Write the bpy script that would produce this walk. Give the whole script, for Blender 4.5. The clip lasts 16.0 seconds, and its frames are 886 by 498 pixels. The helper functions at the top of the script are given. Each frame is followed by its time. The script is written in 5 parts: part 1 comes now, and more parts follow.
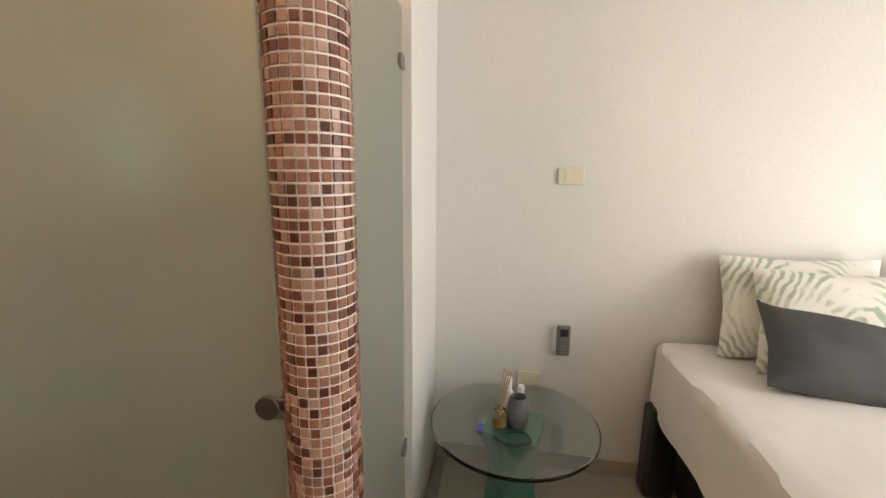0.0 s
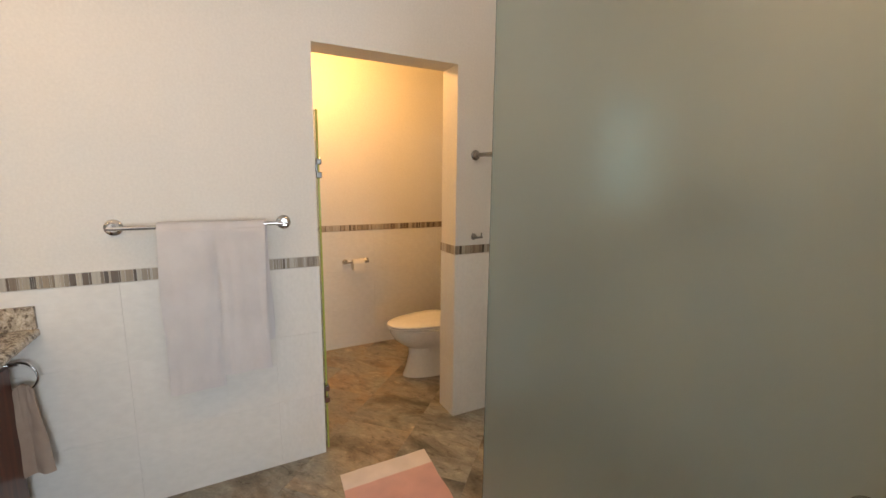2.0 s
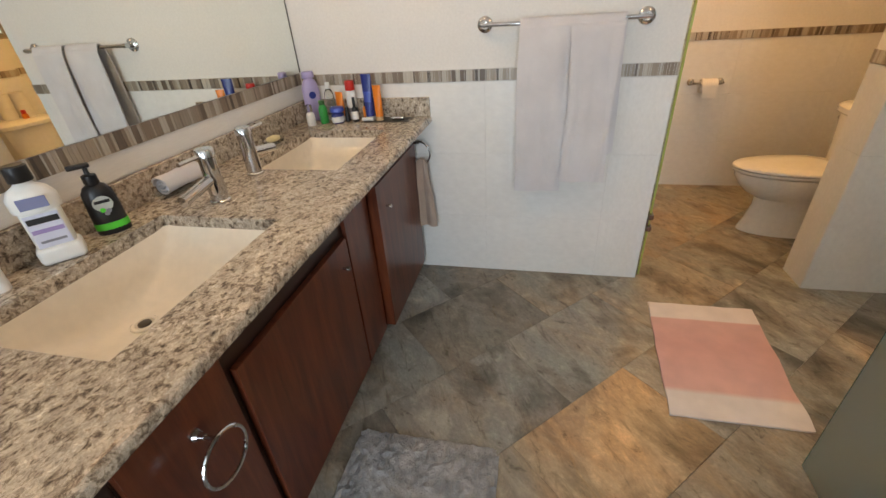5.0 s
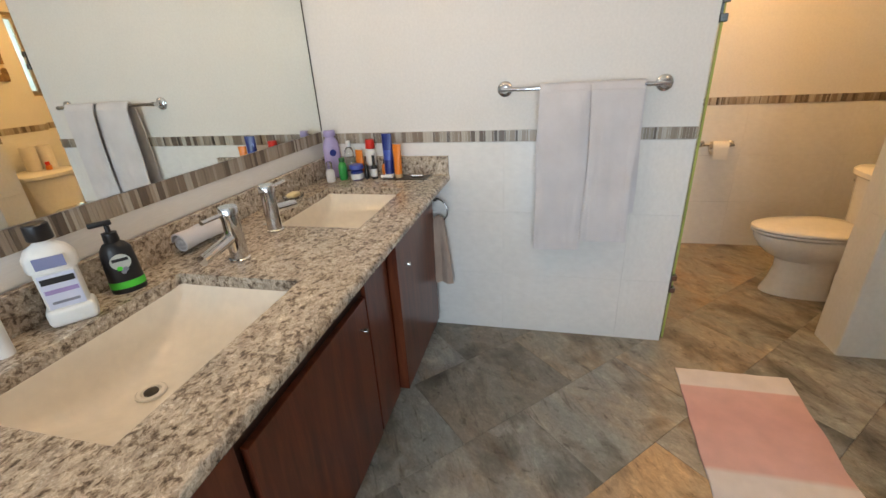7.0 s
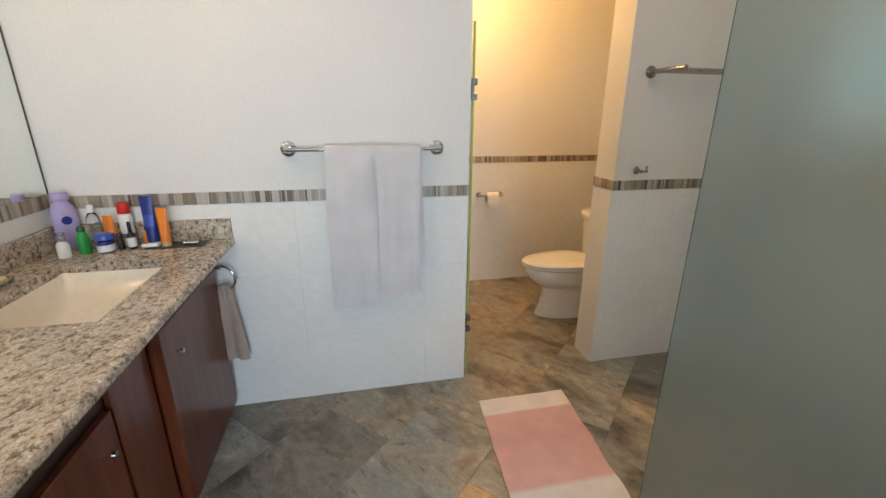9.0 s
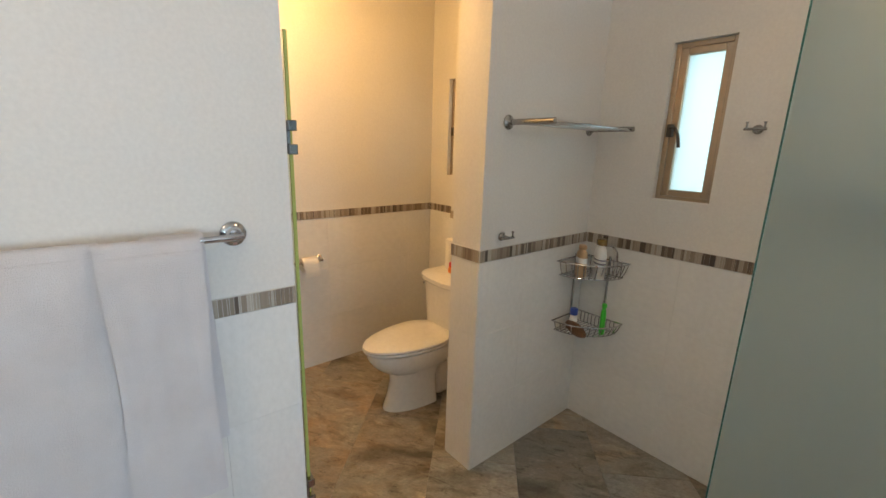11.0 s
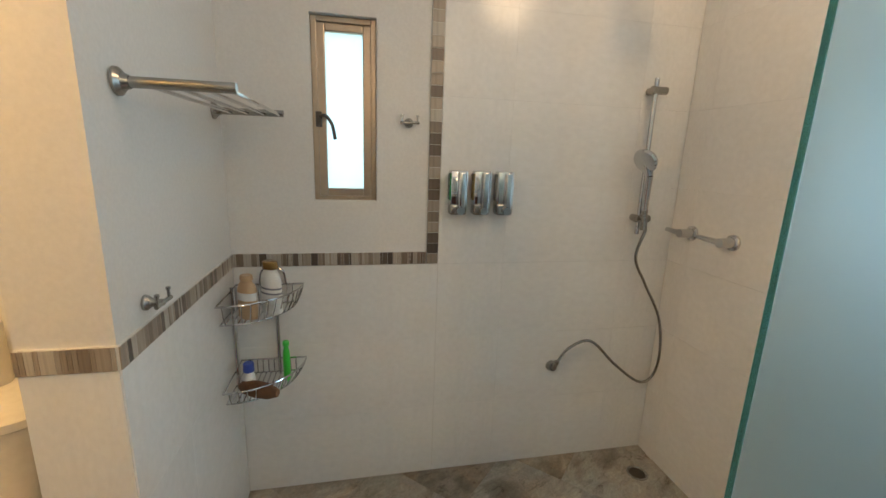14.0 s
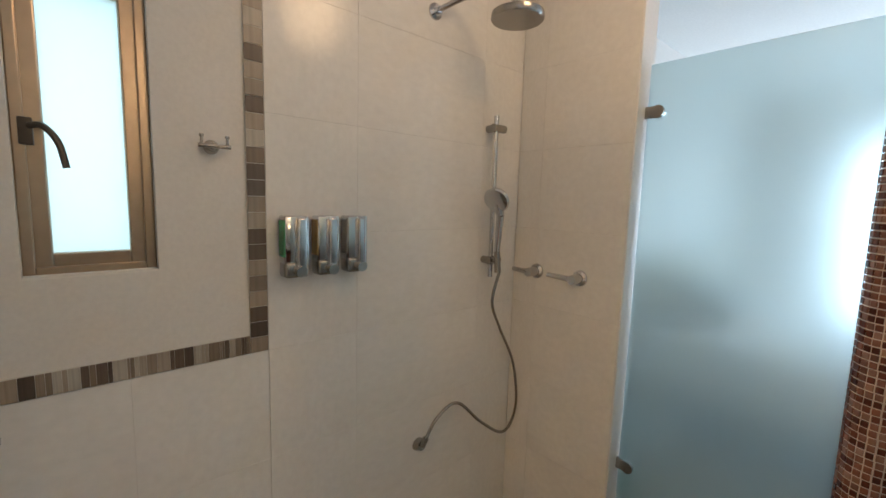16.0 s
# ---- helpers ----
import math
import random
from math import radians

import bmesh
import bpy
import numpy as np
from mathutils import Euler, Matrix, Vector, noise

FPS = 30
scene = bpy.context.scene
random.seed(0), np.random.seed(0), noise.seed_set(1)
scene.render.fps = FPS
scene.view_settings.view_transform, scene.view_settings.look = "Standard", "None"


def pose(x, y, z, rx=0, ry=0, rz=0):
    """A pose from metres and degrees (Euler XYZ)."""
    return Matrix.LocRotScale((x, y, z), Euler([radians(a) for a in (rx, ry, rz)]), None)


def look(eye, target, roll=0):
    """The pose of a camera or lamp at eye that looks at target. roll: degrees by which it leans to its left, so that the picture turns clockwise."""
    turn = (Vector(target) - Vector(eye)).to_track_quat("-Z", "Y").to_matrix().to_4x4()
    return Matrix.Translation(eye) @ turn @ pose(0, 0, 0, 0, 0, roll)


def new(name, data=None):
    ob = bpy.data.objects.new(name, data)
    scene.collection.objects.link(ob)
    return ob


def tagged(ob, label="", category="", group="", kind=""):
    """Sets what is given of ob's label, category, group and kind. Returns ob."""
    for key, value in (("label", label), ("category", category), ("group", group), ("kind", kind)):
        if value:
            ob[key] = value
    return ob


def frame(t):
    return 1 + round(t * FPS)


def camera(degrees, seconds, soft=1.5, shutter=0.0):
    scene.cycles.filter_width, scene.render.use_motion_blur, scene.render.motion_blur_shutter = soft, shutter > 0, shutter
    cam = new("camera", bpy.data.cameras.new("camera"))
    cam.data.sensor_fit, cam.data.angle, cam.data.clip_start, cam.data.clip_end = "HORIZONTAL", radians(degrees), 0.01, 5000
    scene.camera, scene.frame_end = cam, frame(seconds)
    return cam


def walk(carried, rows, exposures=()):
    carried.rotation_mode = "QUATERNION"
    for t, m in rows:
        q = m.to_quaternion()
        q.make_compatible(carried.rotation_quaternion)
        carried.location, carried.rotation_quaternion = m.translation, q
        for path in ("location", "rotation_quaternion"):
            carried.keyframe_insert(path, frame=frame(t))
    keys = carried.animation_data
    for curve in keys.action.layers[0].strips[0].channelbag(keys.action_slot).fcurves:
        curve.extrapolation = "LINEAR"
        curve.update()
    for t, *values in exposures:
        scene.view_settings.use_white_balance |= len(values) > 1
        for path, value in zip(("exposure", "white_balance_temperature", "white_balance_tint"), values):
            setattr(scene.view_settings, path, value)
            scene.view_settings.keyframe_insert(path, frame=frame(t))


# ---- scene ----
cam = camera(93.5, 16.0)
PATH = [
    (0, (0.154, 0.202, 1.512), (-0.121, 2.149, 1.146), 0.6),
    (0.5, (0.069, 0.226, 1.497), (-0.683, 2.047, 1.15), 0.2),
    (1, (-0.008, 0.247, 1.493), (-1.181, 1.83, 1.154), 0.0),
    (1.5, (-0.073, 0.22, 1.486), (-1.584, 1.493, 1.174), 0.4),
    (2, (-0.114, 0.155, 1.491), (-1.864, 1.068, 1.167), 0.6),
    (2.5, (-0.135, 0.109, 1.504), (-2.028, 0.627, 1.119), 0.7),
    (3, (-0.147, 0.05, 1.493), (-2.076, 0.21, 0.987), 0.1),
    (3.5, (-0.158, 0.02, 1.462), (-2.028, -0.087, 0.763), -1.0),
    (4, (-0.175, 0.012, 1.421), (-1.935, -0.26, 0.511), -2.3),
    (4.2, (-0.174, 0.009, 1.404), (-1.883, -0.312, 0.417), -2.9),
    (6.3, (-0.215, -0.066, 1.368), (-1.902, -0.607, 0.441), -4.7),
    (6.5, (-0.217, -0.074, 1.372), (-1.931, -0.599, 0.486), -4.2),
    (7, (-0.231, -0.09, 1.386), (-2.013, -0.53, 0.591), -3.1),
    (7.5, (-0.24, -0.082, 1.394), (-2.081, -0.369, 0.667), -2.0),
    (8, (-0.247, -0.057, 1.406), (-2.126, -0.123, 0.724), -0.9),
    (8.5, (-0.251, -0.03, 1.415), (-2.136, 0.153, 0.773), -0.0),
    (9, (-0.289, 0.006, 1.434), (-2.149, 0.41, 0.819), 0.4),
    (9.2, (-0.327, 0.025, 1.444), (-2.172, 0.506, 0.838), 0.6),
    (11.3, (-1.164, 0.158, 1.529), (-2.527, 1.551, 1.081), 2.1),
    (11.5, (-1.235, 0.179, 1.523), (-2.502, 1.663, 1.084), 2.4),
    (12, (-1.446, 0.178, 1.525), (-2.395, 1.88, 1.075), 2.6),
    (12.5, (-1.638, 0.178, 1.531), (-2.205, 2.043, 1.086), 2.7),
    (13, (-1.687, 0.225, 1.515), (-1.898, 2.161, 1.06), 2.5),
    (13.5, (-1.712, 0.31, 1.493), (-1.608, 2.256, 1.045), 2.1),
    (14, (-1.778, 0.448, 1.511), (-1.375, 2.359, 1.078), 2.0),
    (14.5, (-1.805, 0.561, 1.511), (-1.133, 2.397, 1.089), 1.8),
    (15, (-1.821, 0.684, 1.523), (-0.913, 2.419, 1.118), 1.8),
    (15.5, (-1.858, 0.853, 1.523), (-0.706, 2.451, 1.177), 1.9),
    (16, (-1.852, 0.935, 1.517), (-0.533, 2.42, 1.283), 1.7),
]
walk(cam, [(t, look(eye, target, roll)) for t, eye, target, roll in PATH],
     [(0.0, 0.46, 9200, 27), (1.0, 0.54, 8200, 24), (2.5, 0.45, 7550, 21), (6.5, 0.60, 6900, 18), (9.0, 0.61, 6450, 15), (11.5, 0.49, 6350, 14), (13.0, 0.60, 6350, 13), (14.5, 0.82, 5850, 10), (16.0, 0.46, 6250, 16)])

# ---- world, lamps, exposure ----
world = bpy.data.worlds.new("sky")
scene.world = world
world.use_nodes = True
wn = world.node_tree.nodes
sky = wn.new("ShaderNodeTexSky")
sky.sky_type, sky.sun_disc, sky.sun_elevation, sky.sun_rotation = "NISHITA", False, radians(45), radians(120)
world.node_tree.links.new(sky.outputs[0], wn["Background"].inputs[0])
wn["Background"].inputs[1].default_value = 0.12

WALL_W, WALL_N, WALL_S, WALL_E = -2.268, 2.192, -1.215, 3.6
CEIL = 2.62


def area(name, m, sx, sy, watts, colour):
    la = bpy.data.lights.new(name, "AREA")
    la.shape, la.size, la.size_y, la.energy, la.color = "RECTANGLE", sx, sy, watts, colour
    ob = new(name, la)
    ob.matrix_world = m
    return ob


def bulb(name, at, watts, colour, size=0.05):
    la = bpy.data.lights.new(name, "POINT")
    la.energy, la.color, la.shadow_soft_size = watts, colour, size
    ob = new(name, la)
    ob.location = at
    return ob


area("bedroom_window_light", look((WALL_E + 0.06, 0.39, 1.14), (0, 0.39, 1.10)), 1.6, 1.95, 92, (0.64, 0.85, 1.0))
area("shower_window_light", look((-1.835, WALL_N + 0.26, 1.7), (-1.835, 0, 1.6)), 0.3, 0.8, 0.85, (0.70, 0.97, 1.0))
area("toilet_window_light", look((-3.43, WALL_N + 0.26, 1.7), (-3.43, 0, 1.6)), 0.3, 0.8, 1.6, (0.70, 0.97, 1.0))
bulb("toilet_bulb", (-3.1, 0.86, 2.36), 19, (1.0, 0.57, 0.18), 0.06)
bulb("vanity_bulb", (-1.05, -0.72, 2.46), 11.0, (1.0, 0.70, 0.38), 0.06)
# added warm fill, no known lamp: brightens the etched glass and shower walls
bulb("shower_bulb", (-0.85, 1.22, 2.46), 6.3, (1.0, 0.66, 0.34), 0.15)

# ---- materials ----


def mat(name, rough=0.5, metal=0.0, base=(0.8, 0.8, 0.8)):
    m = bpy.data.materials.new(name)
    m.use_nodes = True
    b = m.node_tree.nodes["Principled BSDF"]
    b.inputs["Roughness"].default_value, b.inputs["Metallic"].default_value = rough, metal
    b.inputs["Base Color"].default_value = (*base, 1)
    return m, m.node_tree.nodes, m.node_tree.links, b


def coords(n, l, scale=(1, 1, 1), kind="Object"):
    tc, mp = n.new("ShaderNodeTexCoord"), n.new("ShaderNodeMapping")
    mp.inputs["Scale"].default_value = scale
    l.new(tc.outputs[kind], mp.inputs["Vector"])
    return mp.outputs[0]


def noise_tex(n, l, vec, scale, detail=4, rough=0.55, distort=0.0):
    t = n.new("ShaderNodeTexNoise")
    t.inputs["Scale"].default_value, t.inputs["Detail"].default_value = scale, detail
    t.inputs["Roughness"].default_value, t.inputs["Distortion"].default_value = rough, distort
    if vec:
        l.new(vec, t.inputs["Vector"])
    return t.outputs["Fac"]


def ramp(n, l, fac, stops, interp="LINEAR"):
    r = n.new("ShaderNodeValToRGB")
    r.color_ramp.interpolation = interp
    e = r.color_ramp.elements
    while len(e) < len(stops):
        e.new(0.5)
    for el, (p, c) in zip(e, stops):
        el.position, el.color = p, (*c, 1)
    l.new(fac, r.inputs[0])
    return r.outputs[0]


def mix(n, l, a, b, fac, mode="MIX"):
    x = n.new("ShaderNodeMix")
    x.data_type, x.blend_type = "RGBA", mode
    for sock, v in ((x.inputs[6], a), (x.inputs[7], b), (x.inputs[0], fac)):
        if hasattr(v, "is_linked"):
            l.new(v, sock)
        else:
            sock.default_value = v if isinstance(v, float) else (*v, 1)
    return x.outputs[2]


def bump(n, l, b, height, strength=0.2, dist=0.002):
    bp = n.new("ShaderNodeBump")
    bp.inputs["Strength"].default_value, bp.inputs["Distance"].default_value = strength, dist
    l.new(height, bp.inputs["Height"])
    l.new(bp.outputs[0], b.inputs["Normal"])


def tinted(name, c1, c2, scale, rough=0.5, metal=0.0, grain=60, relief=0.15, dist=0.002, stretch=(1, 1, 1)):
    """Two tones in soft patches, a fine grain on top, and the grain as relief."""
    m, n, l, b = mat(name, rough, metal)
    v = coords(n, l, stretch)
    patches = ramp(n, l, noise_tex(n, l, v, scale), [(0.3, c1), (0.7, c2)])
    fine = noise_tex(n, l, v, grain)
    l.new(mix(n, l, patches, ramp(n, l, fine, [(0.3, (0.86,) * 3), (0.7, (1, 1, 1))]), 0.5, "MULTIPLY"), b.inputs["Base Color"])
    bump(n, l, b, fine, relief, dist)
    return m


def by_piece(name, stops, rough=0.35, island=False, streak=None):
    """A colour for each piece, by Object Info's or the island's random number, with streaks."""
    m, n, l, b = mat(name, rough)
    if island:
        rnd = n.new("ShaderNodeNewGeometry").outputs["Random Per Island"]
    else:
        rnd = n.new("ShaderNodeObjectInfo").outputs["Random"]
    colour = ramp(n, l, rnd, stops, "CONSTANT")
    v = coords(n, l, streak or (30, 30, 30), "Object")
    fac = noise_tex(n, l, v, 1.0, 3)
    colour = mix(n, l, colour, ramp(n, l, fac, [(0.3, (0.72,) * 3), (0.7, (1.15,) * 3)]), 0.8, "MULTIPLY")
    l.new(colour, b.inputs["Base Color"])
    return m


def plain(name, c, rough=0.4, metal=0.0):
    m, n, l, b = mat(name, rough, metal, c)
    v = coords(n, l)
    f = noise_tex(n, l, v, 35, 3)
    l.new(ramp(n, l, f, [(0.3, tuple(x * 0.93 for x in c)), (0.7, c)]), b.inputs["Base Color"])
    return m


PLASTER = tinted("white_wall_paint", (0.70, 0.68, 0.645), (0.74, 0.72, 0.69), 1.3, 0.55, 0, 90, 0.08, 0.001)
CEILING = tinted("ceiling_paint", (0.78, 0.76, 0.73), (0.82, 0.80, 0.77), 1.0, 0.7, 0, 90, 0.1, 0.001)
WTILE = tinted("glazed_white_tile", (0.77, 0.76, 0.735), (0.81, 0.80, 0.78), 1.6, 0.17, 0, 14, 0.04, 0.001)
GROUT = tinted("pale_grout", (0.62, 0.60, 0.56), (0.68, 0.66, 0.62), 3, 0.8)
CHROME = plain("polished_chrome", (0.60, 0.60, 0.61), 0.08, 1.0)
STEEL = plain("brushed_steel", (0.38, 0.365, 0.345), 0.26, 1.0)
DARKCHROME = plain("dark_chrome", (0.22, 0.22, 0.22), 0.18, 1.0)
WINFRAME = plain("bronze_aluminium", (0.46, 0.36, 0.26), 0.3, 1.0)
DARKMETAL = plain("bronze_metal", (0.10, 0.085, 0.07), 0.35, 0.8)
PORCELAIN = plain("glazed_porcelain", (0.80, 0.78, 0.74), 0.08)
BASIN = plain("cream_porcelain", (0.84, 0.77, 0.66), 0.12)
BLACK = plain("black_plastic", (0.012, 0.012, 0.014), 0.35)
WHITEP = plain("white_plastic", (0.78, 0.78, 0.76), 0.3)
IVORY = plain("ivory_plastic", (0.72, 0.67, 0.50), 0.4)
CARD = tinted("white_paper", (0.76, 0.73, 0.68), (0.80, 0.78, 0.74), 8, 0.9, 0, 200, 0.3)
GLASS, _, _, _b = mat("clear_green_glass", 0.02, 0, (0.90, 0.975, 0.95))
_b.inputs["Transmission Weight"].default_value, _b.inputs["IOR"].default_value = 1.0, 1.45
BASEGLASS, _, _, _b = mat("green_plate_glass", 0.08, 0, (0.16, 0.52, 0.38))
_b.inputs["Transmission Weight"].default_value, _b.inputs["IOR"].default_value = 0.55, 1.45
CLEAR, _, _, _b = mat("clear_glass", 0.02, 0, (0.96, 0.98, 0.97))
_b.inputs["Transmission Weight"].default_value, _b.inputs["IOR"].default_value = 1.0, 1.45
GLASSEDGE, _, _, _b = mat("green_glass_edge", 0.15, 0, (0.42, 0.50, 0.15))
_b.inputs["Transmission Weight"].default_value = 0.2
DARKEDGE, _, _, _b = mat("dark_green_glass_edge", 0.12, 0, (0.07, 0.30, 0.27))
_b.inputs["Transmission Weight"].default_value = 0.6
MIRROR, _, _, _b = mat("mirror_silver", 0.01, 1.0, (0.88, 0.91, 0.87))


def etched_glass(name, tone, clear):
    """Acid-etched glass: scatters what is behind it, with a soft sheen in front."""
    m, n, l, b = mat(name, 0.34, 0, tone)
    b.inputs["Transmission Weight"].default_value, b.inputs["IOR"].default_value = 1.0, 1.42
    b.inputs["Roughness"].default_value = clear
    tr = n.new("ShaderNodeBsdfTranslucent")
    tr.inputs[0].default_value = (*[c * 0.95 for c in tone], 1)
    df = n.new("ShaderNodeBsdfDiffuse")
    df.inputs[0].default_value = (*[c * 0.55 for c in tone], 1)
    m1, m2 = n.new("ShaderNodeMixShader"), n.new("ShaderNodeMixShader")
    m1.inputs[0].default_value, m2.inputs[0].default_value = 0.40, 0.22
    l.new(tr.outputs[0], m1.inputs[1]), l.new(df.outputs[0], m1.inputs[2])
    l.new(b.outputs[0], m2.inputs[1]), l.new(m1.outputs[0], m2.inputs[2])
    l.new(m2.outputs[0], n["Material Output"].inputs[0])
    f = noise_tex(n, l, coords(n, l), 400, 2)
    bump(n, l, b, f, 0.06, 0.0005)
    return m


ETCHED = etched_glass("etched_glass", (0.68, 0.79, 0.79), 0.33)
FROST = etched_glass("frosted_window_glass", (0.86, 0.96, 0.95), 0.6)

STICK = by_piece("striped_mosaic", [(0, (0.23, 0.18, 0.135)), (0.2, (0.40, 0.345, 0.28)), (0.36, (0.14, 0.105, 0.08)), (0.48, (0.47, 0.43, 0.37)), (0.66, (0.30, 0.245, 0.19)), (0.84, (0.37, 0.31, 0.245)), (0.95, (0.09, 0.07, 0.055))], 0.3, False, (2.2, 2.2, 0.15))
MSTOPS = [(0, (0.30, 0.125, 0.085)), (0.18, (0.19, 0.06, 0.04)), (0.36, (0.40, 0.215, 0.16)), (0.50, (0.10, 0.026, 0.018)), (0.66, (0.45, 0.27, 0.215)), (0.78, (0.32, 0.15, 0.11)), (0.92, (0.24, 0.12, 0.095))]
MOSAIC = by_piece("glass_mosaic_piece", MSTOPS, 0.18)
MOSAIC_ALL = by_piece("glass_mosaic", MSTOPS, 0.18, True)
PINKGROUT = tinted("pink_grout", (0.84, 0.72, 0.64), (0.88, 0.78, 0.71), 9, 0.85)


def slate_tile(name="slate_look_porcelain", cast=(1, 1, 1)):
    m, n, l, b = mat(name, 0.30)
    oi = n.new("ShaderNodeObjectInfo")
    tc, ad = n.new("ShaderNodeTexCoord"), n.new("ShaderNodeVectorMath")
    ad.operation = "MULTIPLY_ADD"
    cx = n.new("ShaderNodeCombineXYZ")
    for i in range(3):
        l.new(oi.outputs["Random"], cx.inputs[i])
    l.new(cx.outputs[0], ad.inputs[0])
    ad.inputs[1].default_value = (37, 53, 11)
    l.new(tc.outputs["Object"], ad.inputs[2])
    mp = n.new("ShaderNodeMapping")
    mp.inputs["Scale"].default_value, mp.inputs["Rotation"].default_value = (1.0, 1.6, 1), (0, 0, 0.5)
    l.new(ad.outputs[0], mp.inputs["Vector"])
    v = mp.outputs[0]
    big = noise_tex(n, l, v, 2.6, 9, 0.62, 0.35)
    tone = ramp(n, l, big, [(0.30, (0.12, 0.10, 0.078)), (0.42, (0.25, 0.22, 0.18)), (0.50, (0.37, 0.335, 0.28)), (0.58, (0.31, 0.28, 0.24)), (0.72, (0.56, 0.50, 0.415))])
    stain = noise_tex(n, l, v, 1.9, 5, 0.6, 0.7)
    tone = mix(n, l, tone, ramp(n, l, stain, [(0.36, (0.88, 0.98, 1.06)), (0.54, (1.0, 1.0, 1.0)), (0.70, (1.14, 0.97, 0.80))]), 1.0, "MULTIPLY")
    rust = ramp(n, l, oi.outputs["Random"], [(0, (0.95, 0.97, 1.0)), (0.30, (1.0, 0.95, 0.88)), (0.5, (0.74, 0.73, 0.72)), (0.62, (1.10, 1.12, 1.14)), (0.80, (1.12, 1.04, 0.94)), (0.88, (0.95, 0.93, 0.88))], "CONSTANT")
    col = mix(n, l, tone, rust, 1.0, "MULTIPLY")
    mv = n.new("ShaderNodeMapping")
    mv.inputs["Scale"].default_value = (1.0, 3.4, 1)
    l.new(v, mv.inputs["Vector"])
    veins = noise_tex(n, l, mv.outputs[0], 4.5, 9, 0.70, 0.5)
    col = mix(n, l, col, ramp(n, l, veins, [(0.32, (0.42, 0.38, 0.34)), (0.43, (0.95, 0.94, 0.93)), (0.58, (1, 1, 1)), (0.70, (1.35, 1.32, 1.26))]), 0.85, "MULTIPLY")
    pits = noise_tex(n, l, v, 13, 8, 0.72, 0.6)
    col = mix(n, l, col, ramp(n, l, pits, [(0.33, (0.36, 0.33, 0.30)), (0.42, (0.92, 0.91, 0.9)), (0.56, (1, 1, 1)), (0.66, (1.32, 1.30, 1.26))]), 0.85, "MULTIPLY")
    fine = noise_tex(n, l, v, 70, 5, 0.7)
    col = mix(n, l, col, ramp(n, l, fine, [(0.32, (0.78,) * 3), (0.68, (1.14,) * 3)]), 0.8, "MULTIPLY")
    col = mix(n, l, col, cast, 1.0, "MULTIPLY")
    l.new(col, b.inputs["Base Color"])
    l.new(ramp(n, l, veins, [(0.3, (0.42,) * 3), (0.7, (0.24,) * 3)]), b.inputs["Roughness"])
    bump(n, l, b, veins, 0.25, 0.003)
    return m


SLATE = slate_tile()
SLATE_TAN = slate_tile("tan_slate_look_porcelain", (1.55, 1.22, 0.90))
DARKGROUT = tinted("dark_grout", (0.24, 0.20, 0.165), (0.30, 0.25, 0.21), 6, 0.9)


def granite():
    m, n, l, b = mat("speckled_granite", 0.16)
    v = coords(n, l, (1, 1.25, 1))
    w = noise_tex(n, l, v, 14, 5, 0.6, 0.8)
    blotch = noise_tex(n, l, v, 54, 6, 0.68, 0.4)
    fine = noise_tex(n, l, v, 150, 4, 0.7, 0.3)
    cell = n.new("ShaderNodeTexVoronoi")
    cell.inputs["Scale"].default_value = 95
    l.new(v, cell.inputs["Vector"])
    grey = n.new("ShaderNodeRGBToBW")
    l.new(cell.outputs["Color"], grey.inputs[0])
    base = ramp(n, l, blotch, [(0.32, (0.075, 0.06, 0.048)), (0.40, (0.19, 0.15, 0.115)), (0.455, (0.36, 0.30, 0.235)), (0.51, (0.55, 0.49, 0.41)), (0.58, (0.45, 0.39, 0.32)), (0.68, (0.74, 0.70, 0.62))])
    base = mix(n, l, base, ramp(n, l, grey.outputs[0], [(0.2, (0.5, 0.45, 0.41)), (0.4, (0.95, 0.93, 0.9)), (0.75, (1.25, 1.24, 1.2))]), 0.5, "MULTIPLY")
    base = mix(n, l, base, ramp(n, l, fine, [(0.34, (0.5, 0.47, 0.45)), (0.5, (1, 1, 1)), (0.68, (1.25, 1.24, 1.22))]), 0.7, "MULTIPLY")
    base = mix(n, l, base, ramp(n, l, w, [(0.36, (0.72, 0.68, 0.66)), (0.62, (1.12, 1.1, 1.08))]), 0.7, "MULTIPLY")
    l.new(base, b.inputs["Base Color"])
    bump(n, l, b, fine, 0.04, 0.0006)
    return m


GRANITE = granite()


def wood():
    m, n, l, b = mat("red_brown_veneer", 0.28)
    v = coords(n, l, (9, 9, 0.9))
    g = noise_tex(n, l, v, 2.2, 6, 0.6, 1.1)
    f = noise_tex(n, l, coords(n, l, (90, 90, 3)), 2.5, 3)
    col = ramp(n, l, g, [(0.28, (0.048, 0.010, 0.005)), (0.5, (0.115, 0.026, 0.011)), (0.72, (0.175, 0.046, 0.018))])
    l.new(mix(n, l, col, ramp(n, l, f, [(0.3, (0.75,) * 3), (0.7, (1.1,) * 3)]), 0.6, "MULTIPLY"), b.inputs["Base Color"])
    bump(n, l, b, f, 0.05, 0.0005)
    return m


